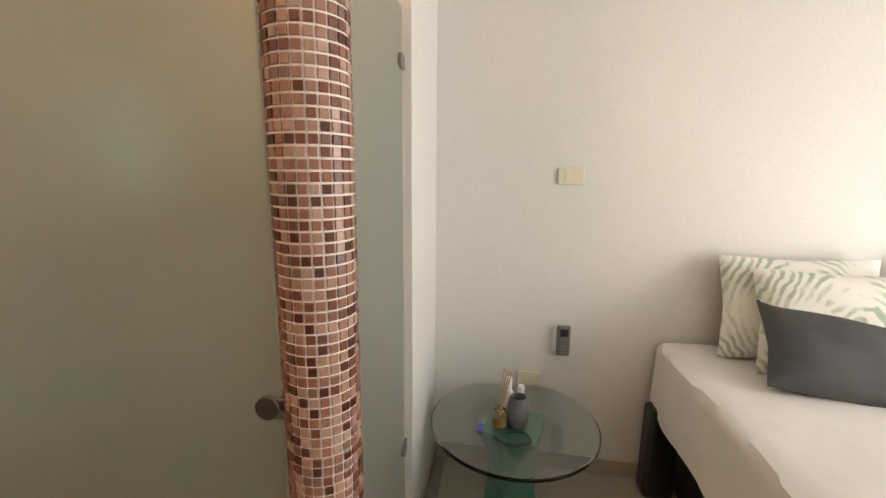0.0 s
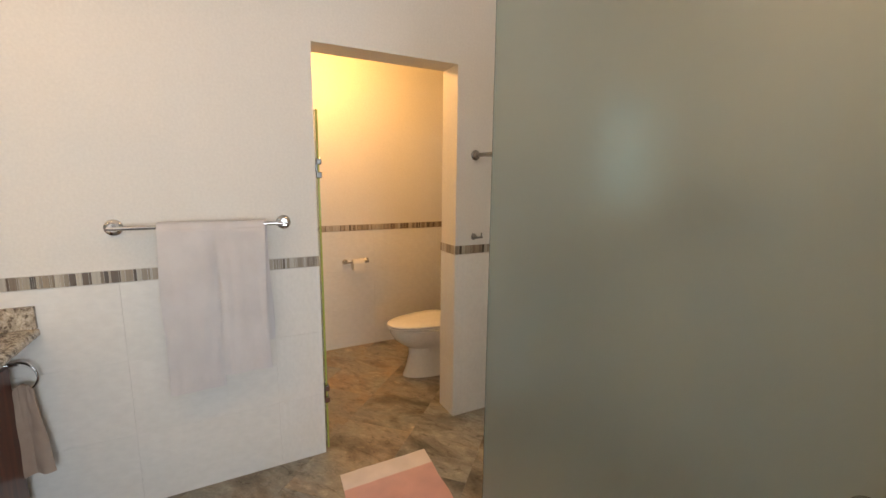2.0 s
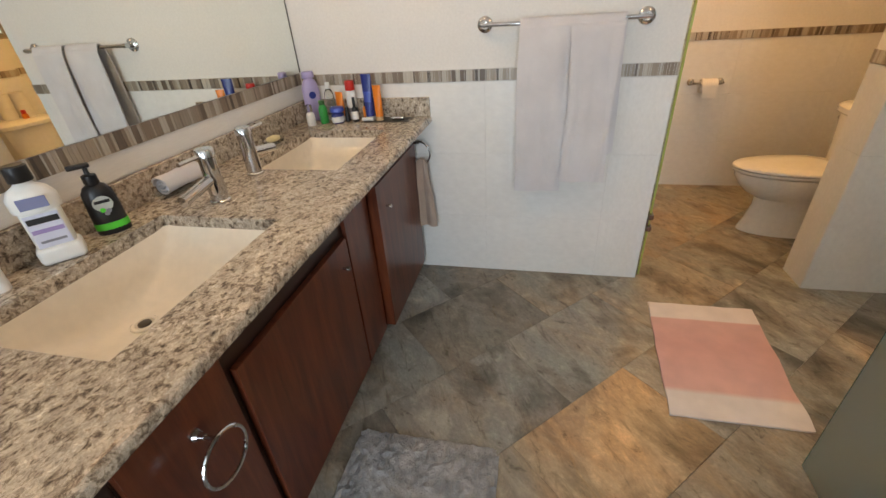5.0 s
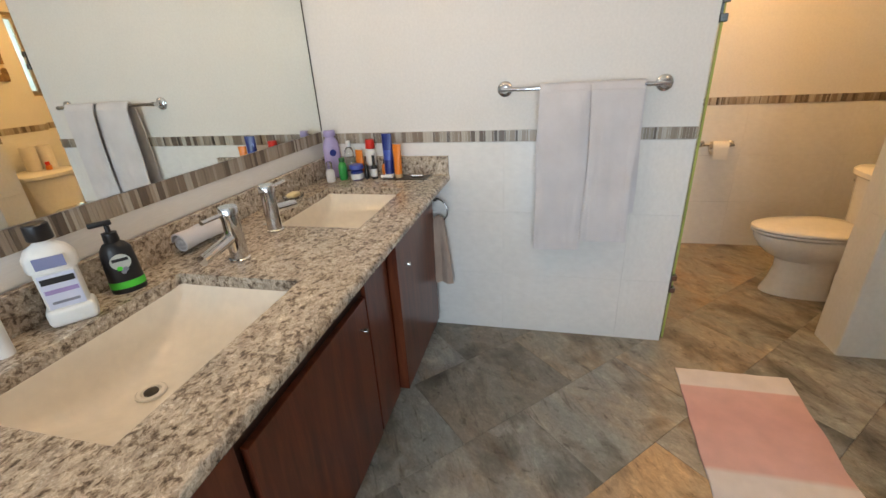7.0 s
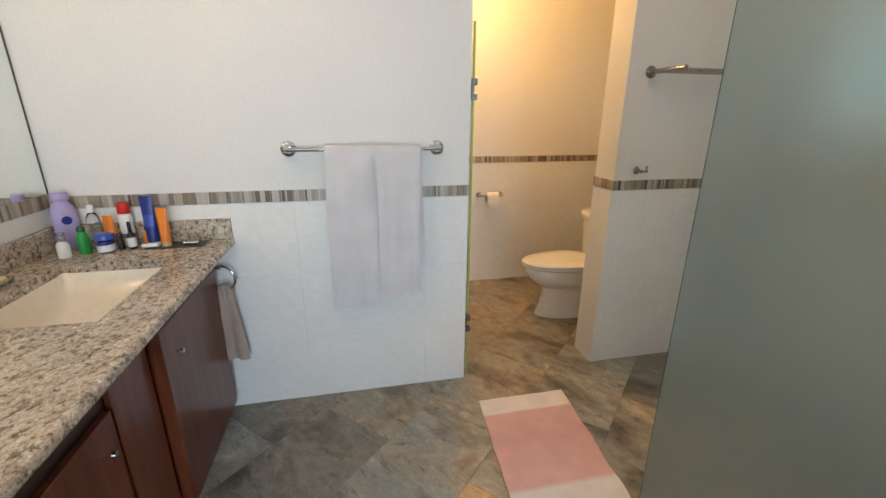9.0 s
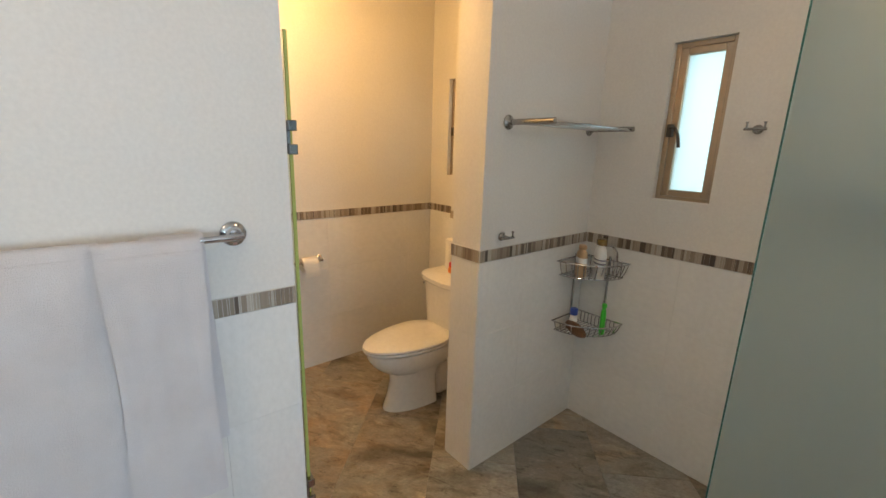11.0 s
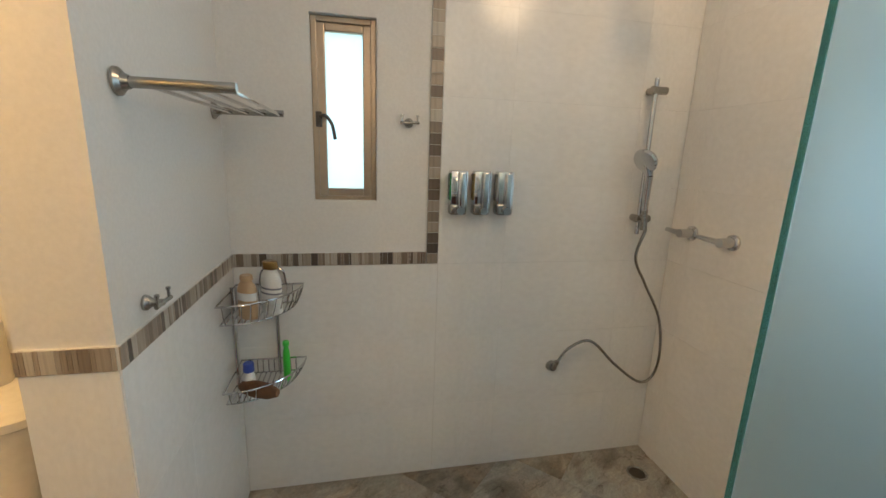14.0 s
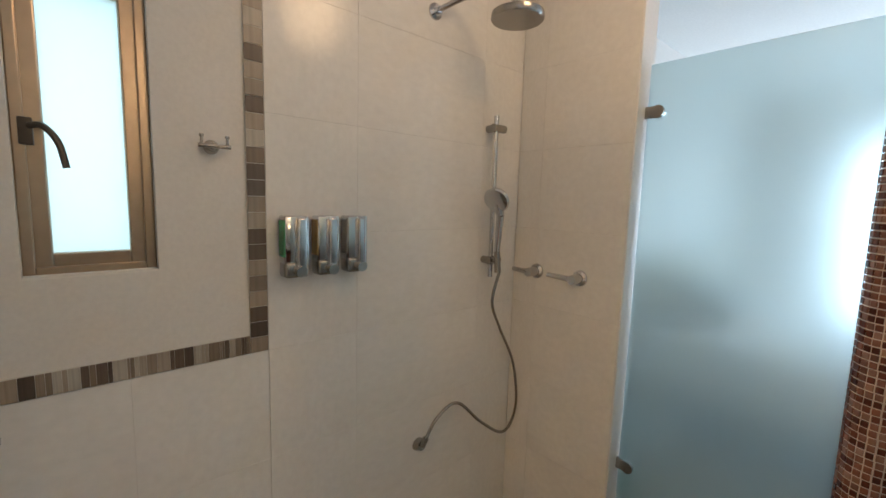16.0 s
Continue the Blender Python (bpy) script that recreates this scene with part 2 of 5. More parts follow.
WOOD = wood()
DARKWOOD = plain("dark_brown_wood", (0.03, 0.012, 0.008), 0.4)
TOWEL = tinted("white_terry", (0.66, 0.635, 0.65), (0.74, 0.715, 0.73), 7, 0.95, 0, 420, 0.9, 0.004)
TAUPE = tinted("taupe_terry", (0.42, 0.31, 0.25), (0.50, 0.38, 0.31), 9, 0.95, 0, 420, 0.9, 0.004)
SHEET = tinted("white_cotton_sheet", (0.74, 0.715, 0.69), (0.80, 0.775, 0.75), 5, 0.85, 0, 300, 0.25, 0.001)
GREYCLOTH = tinted("charcoal_cloth", (0.055, 0.055, 0.058), (0.085, 0.085, 0.088), 6, 0.8, 0, 260, 0.3, 0.001)
SHAG = tinted("grey_shag", (0.30, 0.31, 0.33), (0.58, 0.59, 0.60), 16, 1.0, 0, 160, 1.0, 0.01)
BEDFLOOR = tinted("beige_floor_tile", (0.36, 0.31, 0.25), (0.42, 0.37, 0.30), 2.5, 0.25, 0, 40, 0.05)


def leafprint():
    """White cotton with fans of pale green fronds."""
    m, n, l, b = mat("leaf_print_cotton", 0.85)
    v = coords(n, l, (1, 1, 1))
    wav = n.new("ShaderNodeTexWave")
    wav.wave_type, wav.rings_direction = "RINGS", "SPHERICAL"
    wav.inputs["Scale"].default_value, wav.inputs["Distortion"].default_value = 13.0, 3.2
    wav.inputs["Detail"].default_value, wav.inputs["Detail Scale"].default_value = 1.5, 1.6
    l.new(v, wav.inputs["Vector"])
    f = ramp(n, l, wav.outputs["Fac"], [(0.45, (0.78, 0.77, 0.72)), (0.62, (0.44, 0.52, 0.42)), (0.9, (0.36, 0.46, 0.36))])
    patch = ramp(n, l, noise_tex(n, l, v, 7), [(0.42, (0, 0, 0)), (0.55, (1, 1, 1))])
    x = n.new("ShaderNodeMix")
    x.data_type = "RGBA"
    x.inputs[6].default_value = (0.77, 0.76, 0.71, 1)
    l.new(f, x.inputs[7]), l.new(patch, x.inputs[0])
    l.new(x.outputs[2], b.inputs["Base Color"])
    bump(n, l, b, noise_tex(n, l, v, 14), 0.3, 0.006)
    return m


LEAF = leafprint()


def pinkmat():
    """White ends, pink middle, in woven bands along the mat's length."""
    m, n, l, b = mat("pink_white_cotton", 0.95)
    tc, sp = n.new("ShaderNodeTexCoord"), n.new("ShaderNodeSeparateXYZ")
    l.new(tc.outputs["Object"], sp.inputs[0])
    ad = n.new("ShaderNodeMath")
    ad.operation = "MULTIPLY_ADD"
    l.new(sp.outputs[0], ad.inputs[0])
    ad.inputs[1].default_value, ad.inputs[2].default_value = 1 / 0.69, 0.5
    col = ramp(n, l, ad.outputs[0], [(0.0, (0.80, 0.73, 0.71)), (0.165, (0.80, 0.73, 0.71)), (0.175, (0.74, 0.46, 0.43)), (0.42, (0.70, 0.41, 0.385)), (0.80, (0.75, 0.47, 0.44)), (0.835, (0.82, 0.76, 0.74)), (1.0, (0.82, 0.76, 0.74))])
    v = coords(n, l)
    f = noise_tex(n, l, v, 500, 2)
    l.new(mix(n, l, col, ramp(n, l, noise_tex(n, l, v, 9), [(0.3, (0.9,) * 3), (0.7, (1.04,) * 3)]), 1.0, "MULTIPLY"), b.inputs["Base Color"])
    bump(n, l, b, f, 0.7, 0.003)
    return m


PINKMAT = pinkmat()

# ---- mesh helpers ----


def mesh_of(name, bm, material, smooth=False):
    me = bpy.data.meshes.new(name)
    bm.normal_update()
    bm.to_mesh(me)
    bm.free()
    for p in me.polygons:
        p.use_smooth = smooth
    me.materials.append(material)
    return me


def part(name, bm, material, parent=None, label="", smooth=False):
    ob = new(name, mesh_of(name, bm, material, smooth))
    if smooth:
        ob.data.set_sharp_from_angle(angle=radians(40))
    if parent:
        ob.parent = parent
    return tagged(ob, label)


def thing(name, label, category, at=(0, 0, 0), group="", kind=""):
    ob = new(name)
    ob.empty_display_size = 0.05
    ob.location = at
    return tagged(ob, label, category, group, kind)


def settle(*roots):
    """Keeps a part where it was drawn, now that its thing stands at its own base."""
    bpy.context.view_layer.update()
    for r in roots:
        for c in r.children:
            c.matrix_parent_inverse = r.matrix_world.inverted()


def box(x0, x1, y0, y1, z0, z1, bevel=0.0, bm=None, seg=2):
    bm = bm or bmesh.new()
    g = bmesh.ops.create_cube(bm, size=1, matrix=Matrix.Translation(((x0 + x1) / 2, (y0 + y1) / 2, (z0 + z1) / 2)) @ Matrix.Diagonal((abs(x1 - x0), abs(y1 - y0), abs(z1 - z0), 1)))
    if bevel:
        es = list({e for v in g["verts"] for e in v.link_edges})
        bmesh.ops.bevel(bm, geom=es, offset=bevel, segments=seg, profile=0.5, affect="EDGES")
    return bm


def lathe(profile, at=(0, 0, 0), seg=24, bm=None, sx=1.0, sy=1.0):
    """A turned body from (radius, height) pairs, closed at both ends."""
    bm = bm or bmesh.new()
    rings = []
    for r, z in profile:
        rings.append([bm.verts.new((at[0] + sx * r * math.cos(2 * math.pi * i / seg), at[1] + sy * r * math.sin(2 * math.pi * i / seg), at[2] + z)) for i in range(seg)])
    for a, b in zip(rings, rings[1:]):
        for i in range(seg):
            bm.faces.new((a[i], a[(i + 1) % seg], b[(i + 1) % seg], b[i]))
    bm.faces.new(rings[0][::-1])
    bm.faces.new(rings[-1])
    return bm


def rod(p, q, r, bm=None, seg=14, r2=None):
    bm = bm or bmesh.new()
    p, q = Vector(p), Vector(q)
    d = q - p
    m = Matrix.Translation((p + q) / 2) @ d.to_track_quat("Z", "Y").to_matrix().to_4x4()
    bmesh.ops.create_cone(bm, cap_ends=True, segments=seg, radius1=r, radius2=r if r2 is None else r2, depth=d.length, matrix=m)
    return bm


def smooth_path(pts, n=10):
    pts = [Vector(p) for p in pts]
    ext = [2 * pts[0] - pts[1]] + pts + [2 * pts[-1] - pts[-2]]
    out = []
    for i in range(1, len(ext) - 2):
        a, b, c, d = ext[i - 1:i + 3]
        for k in range(n):
            t = k / n
            out.append(0.5 * (2 * b + (c - a) * t + (2 * a - 5 * b + 4 * c - d) * t * t + (3 * b - a - 3 * c + d) * t ** 3))
    return out + [pts[-1]]


def tube(pts, r, bm=None, seg=8, closed=False):
    bm = bm or bmesh.new()
    pts = [Vector(p) for p in pts]
    rings = []
    side = None
    for i, p in enumerate(pts):
        if closed:
            d = pts[(i + 1) % len(pts)] - pts[i - 1]
        else:
            d = pts[min(i + 1, len(pts) - 1)] - pts[max(i - 1, 0)]
        d.normalize()
        side = d.orthogonal().normalized() if side is None else (side - d * side.dot(d)).normalized()
        up = d.cross(side)
        rings.append([bm.verts.new(p + r * (math.cos(a) * side + math.sin(a) * up)) for a in (2 * math.pi * k / seg for k in range(seg))])
    pairs = list(zip(rings, rings[1:])) + ([(rings[-1], rings[0])] if closed else [])
    for a, b in pairs:
        for k in range(seg):
            bm.faces.new((a[k], a[(k + 1) % seg], b[(k + 1) % seg], b[k]))
    if not closed:
        bm.faces.new(rings[0][::-1]), bm.faces.new(rings[-1])
    return bm


def sheet(f, nu, nv, thick=0.0, bm=None):
    """A surface f(u, v) over the unit square, with a back face thick behind it."""
    bm = bm or bmesh.new()
    g = [[bm.verts.new(f(i / nu, j / nv)) for j in range(nv + 1)] for i in range(nu + 1)]
    faces = [bm.faces.new((g[i][j], g[i + 1][j], g[i + 1][j + 1], g[i][j + 1])) for i in range(nu) for j in range(nv)]
    if thick:
        bm.normal_update()
        bmesh.ops.solidify(bm, geom=faces, thickness=thick)
    return bm


def wall_with_holes(axis, at, thick, u0, u1, z0, z1, holes=()):
    """A wall whose face lies at `at` on the axis, thick towards `thick`, pierced by (u0, u1, z0, z1) holes."""
    us = sorted({u0, u1, *[h[0] for h in holes], *[h[1] for h in holes]})
    zs = sorted({z0, z1, *[h[2] for h in holes], *[h[3] for h in holes]})
    bm = bmesh.new()
    vs = {}

    def vert(u, z, d):
        key = (u, z, d)
        if key not in vs:
            vs[key] = bm.verts.new((at + d, u, z) if axis == "x" else (u, at + d, z))
        return vs[key]

    def solid(i, j):
        if not (0 <= i < len(us) - 1 and 0 <= j < len(zs) - 1):
            return False
        uc, zc = (us[i] + us[i + 1]) / 2, (zs[j] + zs[j + 1]) / 2
        return not any(h[0] < uc < h[1] and h[2] < zc < h[3] for h in holes)

    for i in range(len(us) - 1):
        for j in range(len(zs) - 1):
            if not solid(i, j):
                continue
            a, b, c, d = us[i], us[i + 1], zs[j], zs[j + 1]
            for dd in (0, thick):
                bm.faces.new([vert(a, c, dd), vert(b, c, dd), vert(b, d, dd), vert(a, d, dd)])
            for (di, dj, p, q) in ((-1, 0, (a, c), (a, d)), (1, 0, (b, c), (b, d)), (0, -1, (a, c), (b, c)), (0, 1, (a, d), (b, d))):
                if not solid(i + di, j + dj):
                    bm.faces.new([vert(*p, 0), vert(*q, 0), vert(*q, thick), vert(*p, thick)])
    bmesh.ops.recalc_face_normals(bm, faces=bm.faces)
    return bm


def structure(name, bm, material, label, category="wall"):
    return tagged(part(name, bm, material, None), label, category, "", "structure")


# ---- structure ----
DOOR = (0.562, 1.362, 0.0, 2.135)
WIN = (-1.944, -1.697, 1.317, 2.014)
TWIN = (-3.478, -3.25, 1.330, 2.014)
floor = structure("floor", box(-4.0, WALL_E + 0.2, WALL_S - 0.2, WALL_N + 0.3, -0.12, -0.008), DARKGROUT, "brown slate-look porcelain floor laid diagonally", "floor")
ceiling = structure("ceiling", box(-4.0, WALL_E + 0.2, WALL_S - 0.2, WALL_N + 0.3, CEIL, CEIL + 0.12), CEILING, "plain white painted ceiling over the bathroom", "ceiling")
wall_west = structure("wall_west", wall_with_holes("x", WALL_W, -0.18, WALL_S - 0.2, WALL_N, -0.01, CEIL, [(DOOR[0], DOOR[1], -0.01, DOOR[3])]), PLASTER, "white wall with a doorway to the toilet room")
wall_north = structure("wall_north", wall_with_holes("y", WALL_N, 0.22, -4.0, WALL_E + 0.2, -0.01, CEIL, [WIN, TWIN]), PLASTER, "white painted wall with two narrow windows")
wall_south = structure("wall_south", wall_with_holes("y", WALL_S, -0.2, WALL_W, WALL_E + 0.2, -0.01, CEIL), PLASTER, "white wall behind the vanity mirror")
wall_east = structure("wall_east", wall_with_holes("x", WALL_E, 0.2, WALL_S, WALL_N, -0.01, CEIL, [(-0.42, 1.20, 0.14, 2.14)]), PLASTER, "white bedroom wall with a wide glazed opening")
wall_shower = structure("wall_shower", box(-0.276, -0.162, 1.655, WALL_N, -0.01, CEIL, 0.004), PLASTER, "white wall between shower and bedroom")
wall_toilet_west = structure("wall_toilet_west", wall_with_holes("x", -3.67, -0.2, 0.30, WALL_N, -0.01, CEIL), PLASTER, "white wall of the toilet room")
wall_toilet_south = structure("wall_toilet_south", box(-3.67, WALL_W - 0.18, 0.20, 0.30, -0.01, CEIL), PLASTER, "white end wall of the toilet room")
wall_chase = structure("wall_chase", box(-3.245, WALL_W - 0.18, 2.045, WALL_N, -0.01, CEIL), PLASTER, "white boxed-out wall behind the toilet")
bed_floor = structure("bedroom_floor", box(-0.10, WALL_E, -0.45, WALL_N, -0.01, -0.001), BEDFLOOR, "beige tiled bedroom floor", "floor")


# ---- windows ----
def window(name, x0, x1, z0, z1, handle_x):
    y = WALL_N + 0.03
    w = tagged(thing(name, "narrow bronze aluminium casement window with frosted glass", "window", (x0, y, z0)), kind="structure")
    fr = bmesh.new()
    t = 0.022
    for a, b, c, d in ((x0, x0 + t, z0, z1), (x1 - t, x1, z0, z1), (x0 + t, x1 - t, z0, z0 + t), (x0 + t, x1 - t, z1 - t, z1)):
        box(a, b, y, y + 0.07, c, d, 0.003, fr)
    part("window_frame", fr, WINFRAME, w, "bronze aluminium frame")
    sa = bmesh.new()
    s, k = t - 0.004, 0.034
    for a, b, c, d in ((x0 + s, x0 + s + k, z0 + s, z1 - s), (x1 - s - k, x1 - s, z0 + s, z1 - s), (x0 + s + k, x1 - s - k, z0 + s, z0 + s + k), (x0 + s + k, x1 - s - k, z1 - s - k, z1 - s)):
        box(a, b, y + 0.012, y + 0.05, c, d, 0.004, sa)
    part("sash", sa, WINFRAME, w, "bronze aluminium sash")
    p = part("pane", box(x0 + s + k - 0.004, x1 - s - k + 0.004, y + 0.028, y + 0.034, z0 + s + k - 0.004, z1 - s - k + 0.004), FROST, w, "frosted pale-blue glass")
    p.visible_shadow = False
    h = bmesh.new()
    zc = z0 + 0.32
    box(handle_x - 0.018, handle_x + 0.006, y - 0.012, y + 0.014, zc - 0.028, zc + 0.03, 0.003, h)
    tube(smooth_path([(handle_x, y - 0.012, zc + 0.012), (handle_x + 0.022, y - 0.03, zc + 0.012), (handle_x + 0.045, y - 0.036, zc - 0.02), (handle_x + 0.056, y - 0.036, zc - 0.075)], 6), 0.007, h)
    part("handle", h, DARKMETAL, w, "dark curved lever handle", True)
    part("window_sill", box(x0 + 0.001, x1 - 0.001, WALL_N + 0.001, y - 0.001, z0, z0 + 0.006), CARD, w)
    settle(w)


window("window_1", *WIN, WIN[0] + 0.03)
window("window_2", *TWIN, TWIN[0] + 0.03)
# bedroom window: white frame in the wide opening
w3 = tagged(thing("window_3", "wide white-framed bedroom window", "window", (WALL_E + 0.1, 0.39, 0.14)), kind="structure")
fr = bmesh.new()
for a, b, c, d in ((-0.42, -0.37, 0.14, 2.14), (1.15, 1.20, 0.14, 2.14), (0.37, 0.41, 0.19, 2.09), (-0.37, 1.15, 0.14, 0.19), (-0.37, 1.15, 2.09, 2.14)):
    box(WALL_E + 0.1, WALL_E + 0.15, a, b, c, d, 0.004, fr)
part("window_frame", fr, WHITEP, w3)
settle(w3)


# ---- shower glass ----
def glass_panel(label, x0, x1, y0, y1, z1, clips):
    g = thing("shower_screen", label, "shower screen", ((x0 + x1) / 2, (y0 + y1) / 2, 0), "shower screens")
    part("pane", box(x0, x1, y0, y1, 0.0, z1, 0.0015), ETCHED, g)
    if x1 - x0 > 0.1:
        part("glass_edge", box(x0 - 0.0025, x0 - 0.0002, y0 + 0.0005, y1 - 0.0005, 0.0, z1), DARKEDGE, g, "dark green polished glass edge")
    for (c, horizontal) in clips:
        bm = bmesh.new()
        d = Vector((0, 1, 0)) if horizontal else Vector((1, 0, 0))
        rod(Vector(c) - 0.016 * d, Vector(c) + 0.016 * d, 0.024, bm, 20)
        e = Vector((0.03, 0, 0)) if horizontal else Vector((0, 0.03, 0))
        q = Vector(c) + e
        box(q.x - (0.03 if horizontal else 0.013), q.x + (0.03 if horizontal else 0.013), q.y - (0.013 if horizontal else 0.03), q.y + (0.013 if horizontal else 0.03), q.z - 0.022, q.z + 0.022, 0.003, bm)
        part("clip", bm, STEEL, g, "round steel glass clip", True)
    settle(g)
    return g


COL = (-0.193, 0.939)
PANEL_X0 = -1.21
glass_panel("etched grey-green glass shower screen with a free edge", PANEL_X0, COL[0] - 0.066, 0.895, 0.905, 2.04, [((-0.285, 0.900, 1.055), True)])
glass_panel("etched blue-green glass screen between column and wall", -0.205, -0.195, COL[1] + 0.075, 1.648, 2.04, [((-0.2, 1.61, 1.865), False), ((-0.2, 1.61, 0.45), False)])

# ---- door of the toilet room ----
gd = tagged(thing("door_1", "clear glass door standing open into the toilet room", "door", (-2.3, 0.58, 0.01)), kind="structure")
part("pane", box(-3.02, -2.288, 0.574, 0.584, 0.012, 1.83), GLASS, gd)
part("glass_edge", box(-2.2878, -2.283, 0.574, 0.584, 0.012, 1.83), GLASSEDGE, gd, "yellow-green polished glass edge")
for z in (1.545, 0.34):
    h = bmesh.new()
    box(-2.31, -2.262, 0.566, 0.592, z + 0.018, z + 0.048, 0.003, h)
    box(-2.31, -2.262, 0.566, 0.592, z - 0.048, z - 0.018, 0.003, h)
    box(-2.30, -2.266, 0.5625, 0.573, z - 0.02, z + 0.02, 0.002, h)
    part("hinge", h, DARKCHROME, gd, "dark chrome glass-door hinge")
settle(gd)


# ---- vanity ----
COUNTER_Z, FRONT_Y, CAB_Y = 0.895, -0.535, -0.65
BASINS = [(-1.998, -1.474), (-1.085, -0.559)]
BY = (-1.07, -0.692)
ctop = bmesh.new()
xs = [WALL_W + 0.003, BASINS[0][0], BASINS[0][1], BASINS[1][0], BASINS[1][1], 0.42]
ys = [WALL_S + 0.003, BY[0], BY[1], FRONT_Y]
grid = {(i, j): ctop.verts.new((x, y, COUNTER_Z)) for i, x in enumerate(xs) for j, y in enumerate(ys)}
faces = [ctop.faces.new((grid[i, j], grid[i + 1, j], grid[i + 1, j + 1], grid[i, j + 1])) for i in range(5) for j in range(3) if not (j == 1 and i in (1, 3))]
ex = bmesh.ops.extrude_face_region(ctop, geom=faces)
for v in ex["geom"]:
    if isinstance(v, bmesh.types.BMVert):
        v.co.z -= 0.036
bmesh.ops.recalc_face_normals(ctop, faces=ctop.faces)
front = [e for e in ctop.edges if all(abs(v.co.y - FRONT_Y) < 1e-5 for v in e.verts) and abs(e.verts[0].co.z - e.verts[1].co.z) < 1e-5]
bmesh.ops.bevel(ctop, geom=front, offset=0.014, segments=4, profile=0.5, affect="EDGES")
counter = tagged(part("countertop", ctop, GRANITE), "polished brown speckled granite vanity countertop", "countertop")
sp1 = tagged(part("backsplash", box(WALL_W + 0.024, 0.42, WALL_S + 0.003, WALL_S + 0.024, COUNTER_Z + 0.0005, COUNTER_Z + 0.092, 0.002), GRANITE), "brown granite upstand behind the vanity", "backsplash")
sp2 = tagged(part("backsplash", box(WALL_W + 0.003, WALL_W + 0.023, WALL_S + 0.003, FRONT_Y - 0.004, COUNTER_Z + 0.0005, COUNTER_Z + 0.092, 0.002), GRANITE), "brown granite side upstand at the vanity's end", "backsplash")


def basin(x0, x1):
    b = thing("wash_basin", "cream rectangular undermount wash basin set in granite", "sink", ((x0 + x1) / 2, -0.88, COUNTER_Z - 0.18), "vanity basins")
    ax0, ax1, ay0, ay1, zr, depth = x0 - 0.006, x1 + 0.006, BY[0] - 0.006, BY[1] + 0.006, COUNTER_Z - 0.037, 0.15

    def f(u, v):
        cu, cv = 2 * u - 1, 2 * v - 1
        d = (1 - abs(cu) ** 2.3) ** 0.8 * (1 - abs(cv) ** 8) ** 0.5
        return (ax0 + (ax1 - ax0) * u, ay0 + (ay1 - ay0) * v, zr - depth * d)

    bm = sheet(f, 36, 28, -0.008)
    part("bowl", bm, BASIN, b, "", True)
    cx, cy = (x0 + x1) / 2, -0.962
    zc = zr - depth + 0.0095
    dr = lathe([(0.033, 0.0), (0.033, 0.004), (0.029, 0.007), (0.022, 0.006), (0.02, 0.001)], (cx, cy, zc + 0.0005), 24)
    part("drain_ring", dr, BASIN, b, "cream drain ring", True)
    part("drain_plug", lathe([(0.016, 0), (0.015, 0.004), (0.006, 0.006)], (cx, cy, zc + 0.0025), 18), DARKMETAL, b, "dark metal drain plug", True)
    settle(b)


for bx in BASINS:
    basin(*bx)


def faucet(x, y, side):
    f = thing("faucet", "polished chrome single-lever basin faucet on granite", "faucet", (x, y, COUNTER_Z), "vanity faucets")
    part("body", lathe([(0.030, 0), (0.030, 0.006), (0.026, 0.009), (0.025, 0.138), (0.027, 0.140), (0.027, 0.160), (0.024, 0.164)], (x, y, COUNTER_Z), 24), CHROME, f, "", True)
    part("spout", rod((x + side * 0.012, y, COUNTER_Z + 0.075), (x + side * 0.135, y - 0.0, COUNTER_Z + 0.055), 0.016, None, 20), CHROME, f, "", True)
    part("lever", rod((x + side * 0.015, y, COUNTER_Z + 0.148), (x + side * 0.105, y, COUNTER_Z + 0.150), 0.006, None, 12), CHROME, f, "", True)
    settle(f)


faucet(-1.195, -0.95, 1)
faucet(-1.43, -0.985, -1)


def knob(x, z, parent, proud):
    y = CAB_Y + proud
    k = rod((x, y, z), (x, y + 0.016, z), 0.005, None, 12)
    rod((x, y + 0.016, z), (x, y + 0.024, z), 0.010, k, 16, 0.0085)
    part("knob", k, CHROME, parent, "small chrome knob", True)


def cabinet(x0, x1, door, kx, proud=0.0, kz=0.60, top=0.69):
    """A unit with its carcass, toe kick, one slab door and a fixed panel beside it."""
    c = thing("vanity_cabinet", "glossy red-brown veneer vanity cabinet under granite", "cabinet", ((x0 + x1) / 2, -0.93, 0), "vanity cabinets")
    part("body", box(x0, x1, WALL_S + 0.004, CAB_Y - 0.022, 0.09, 0.70), DARKWOOD, c, "dark carcass")
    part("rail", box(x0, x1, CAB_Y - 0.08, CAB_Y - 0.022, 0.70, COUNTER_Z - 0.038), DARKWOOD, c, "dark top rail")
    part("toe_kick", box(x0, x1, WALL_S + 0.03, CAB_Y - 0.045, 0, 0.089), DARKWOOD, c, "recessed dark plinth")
    d = part("door", box(door[0], door[1], CAB_Y - 0.02, CAB_Y + proud, 0.075, top, 0.002), WOOD, c)
    knob(kx, kz, d, proud)
    lo, hi = (door[1] + 0.025, x1 - 0.002) if x1 - door[1] > door[0] - x0 else (x0 + 0.002, door[0] - 0.025)
    if hi - lo > 0.05:
        part("panel", box(lo, hi, CAB_Y - 0.02, CAB_Y - 0.004, 0.075, COUNTER_Z - 0.038, 0.002), WOOD, c)
    settle(c)


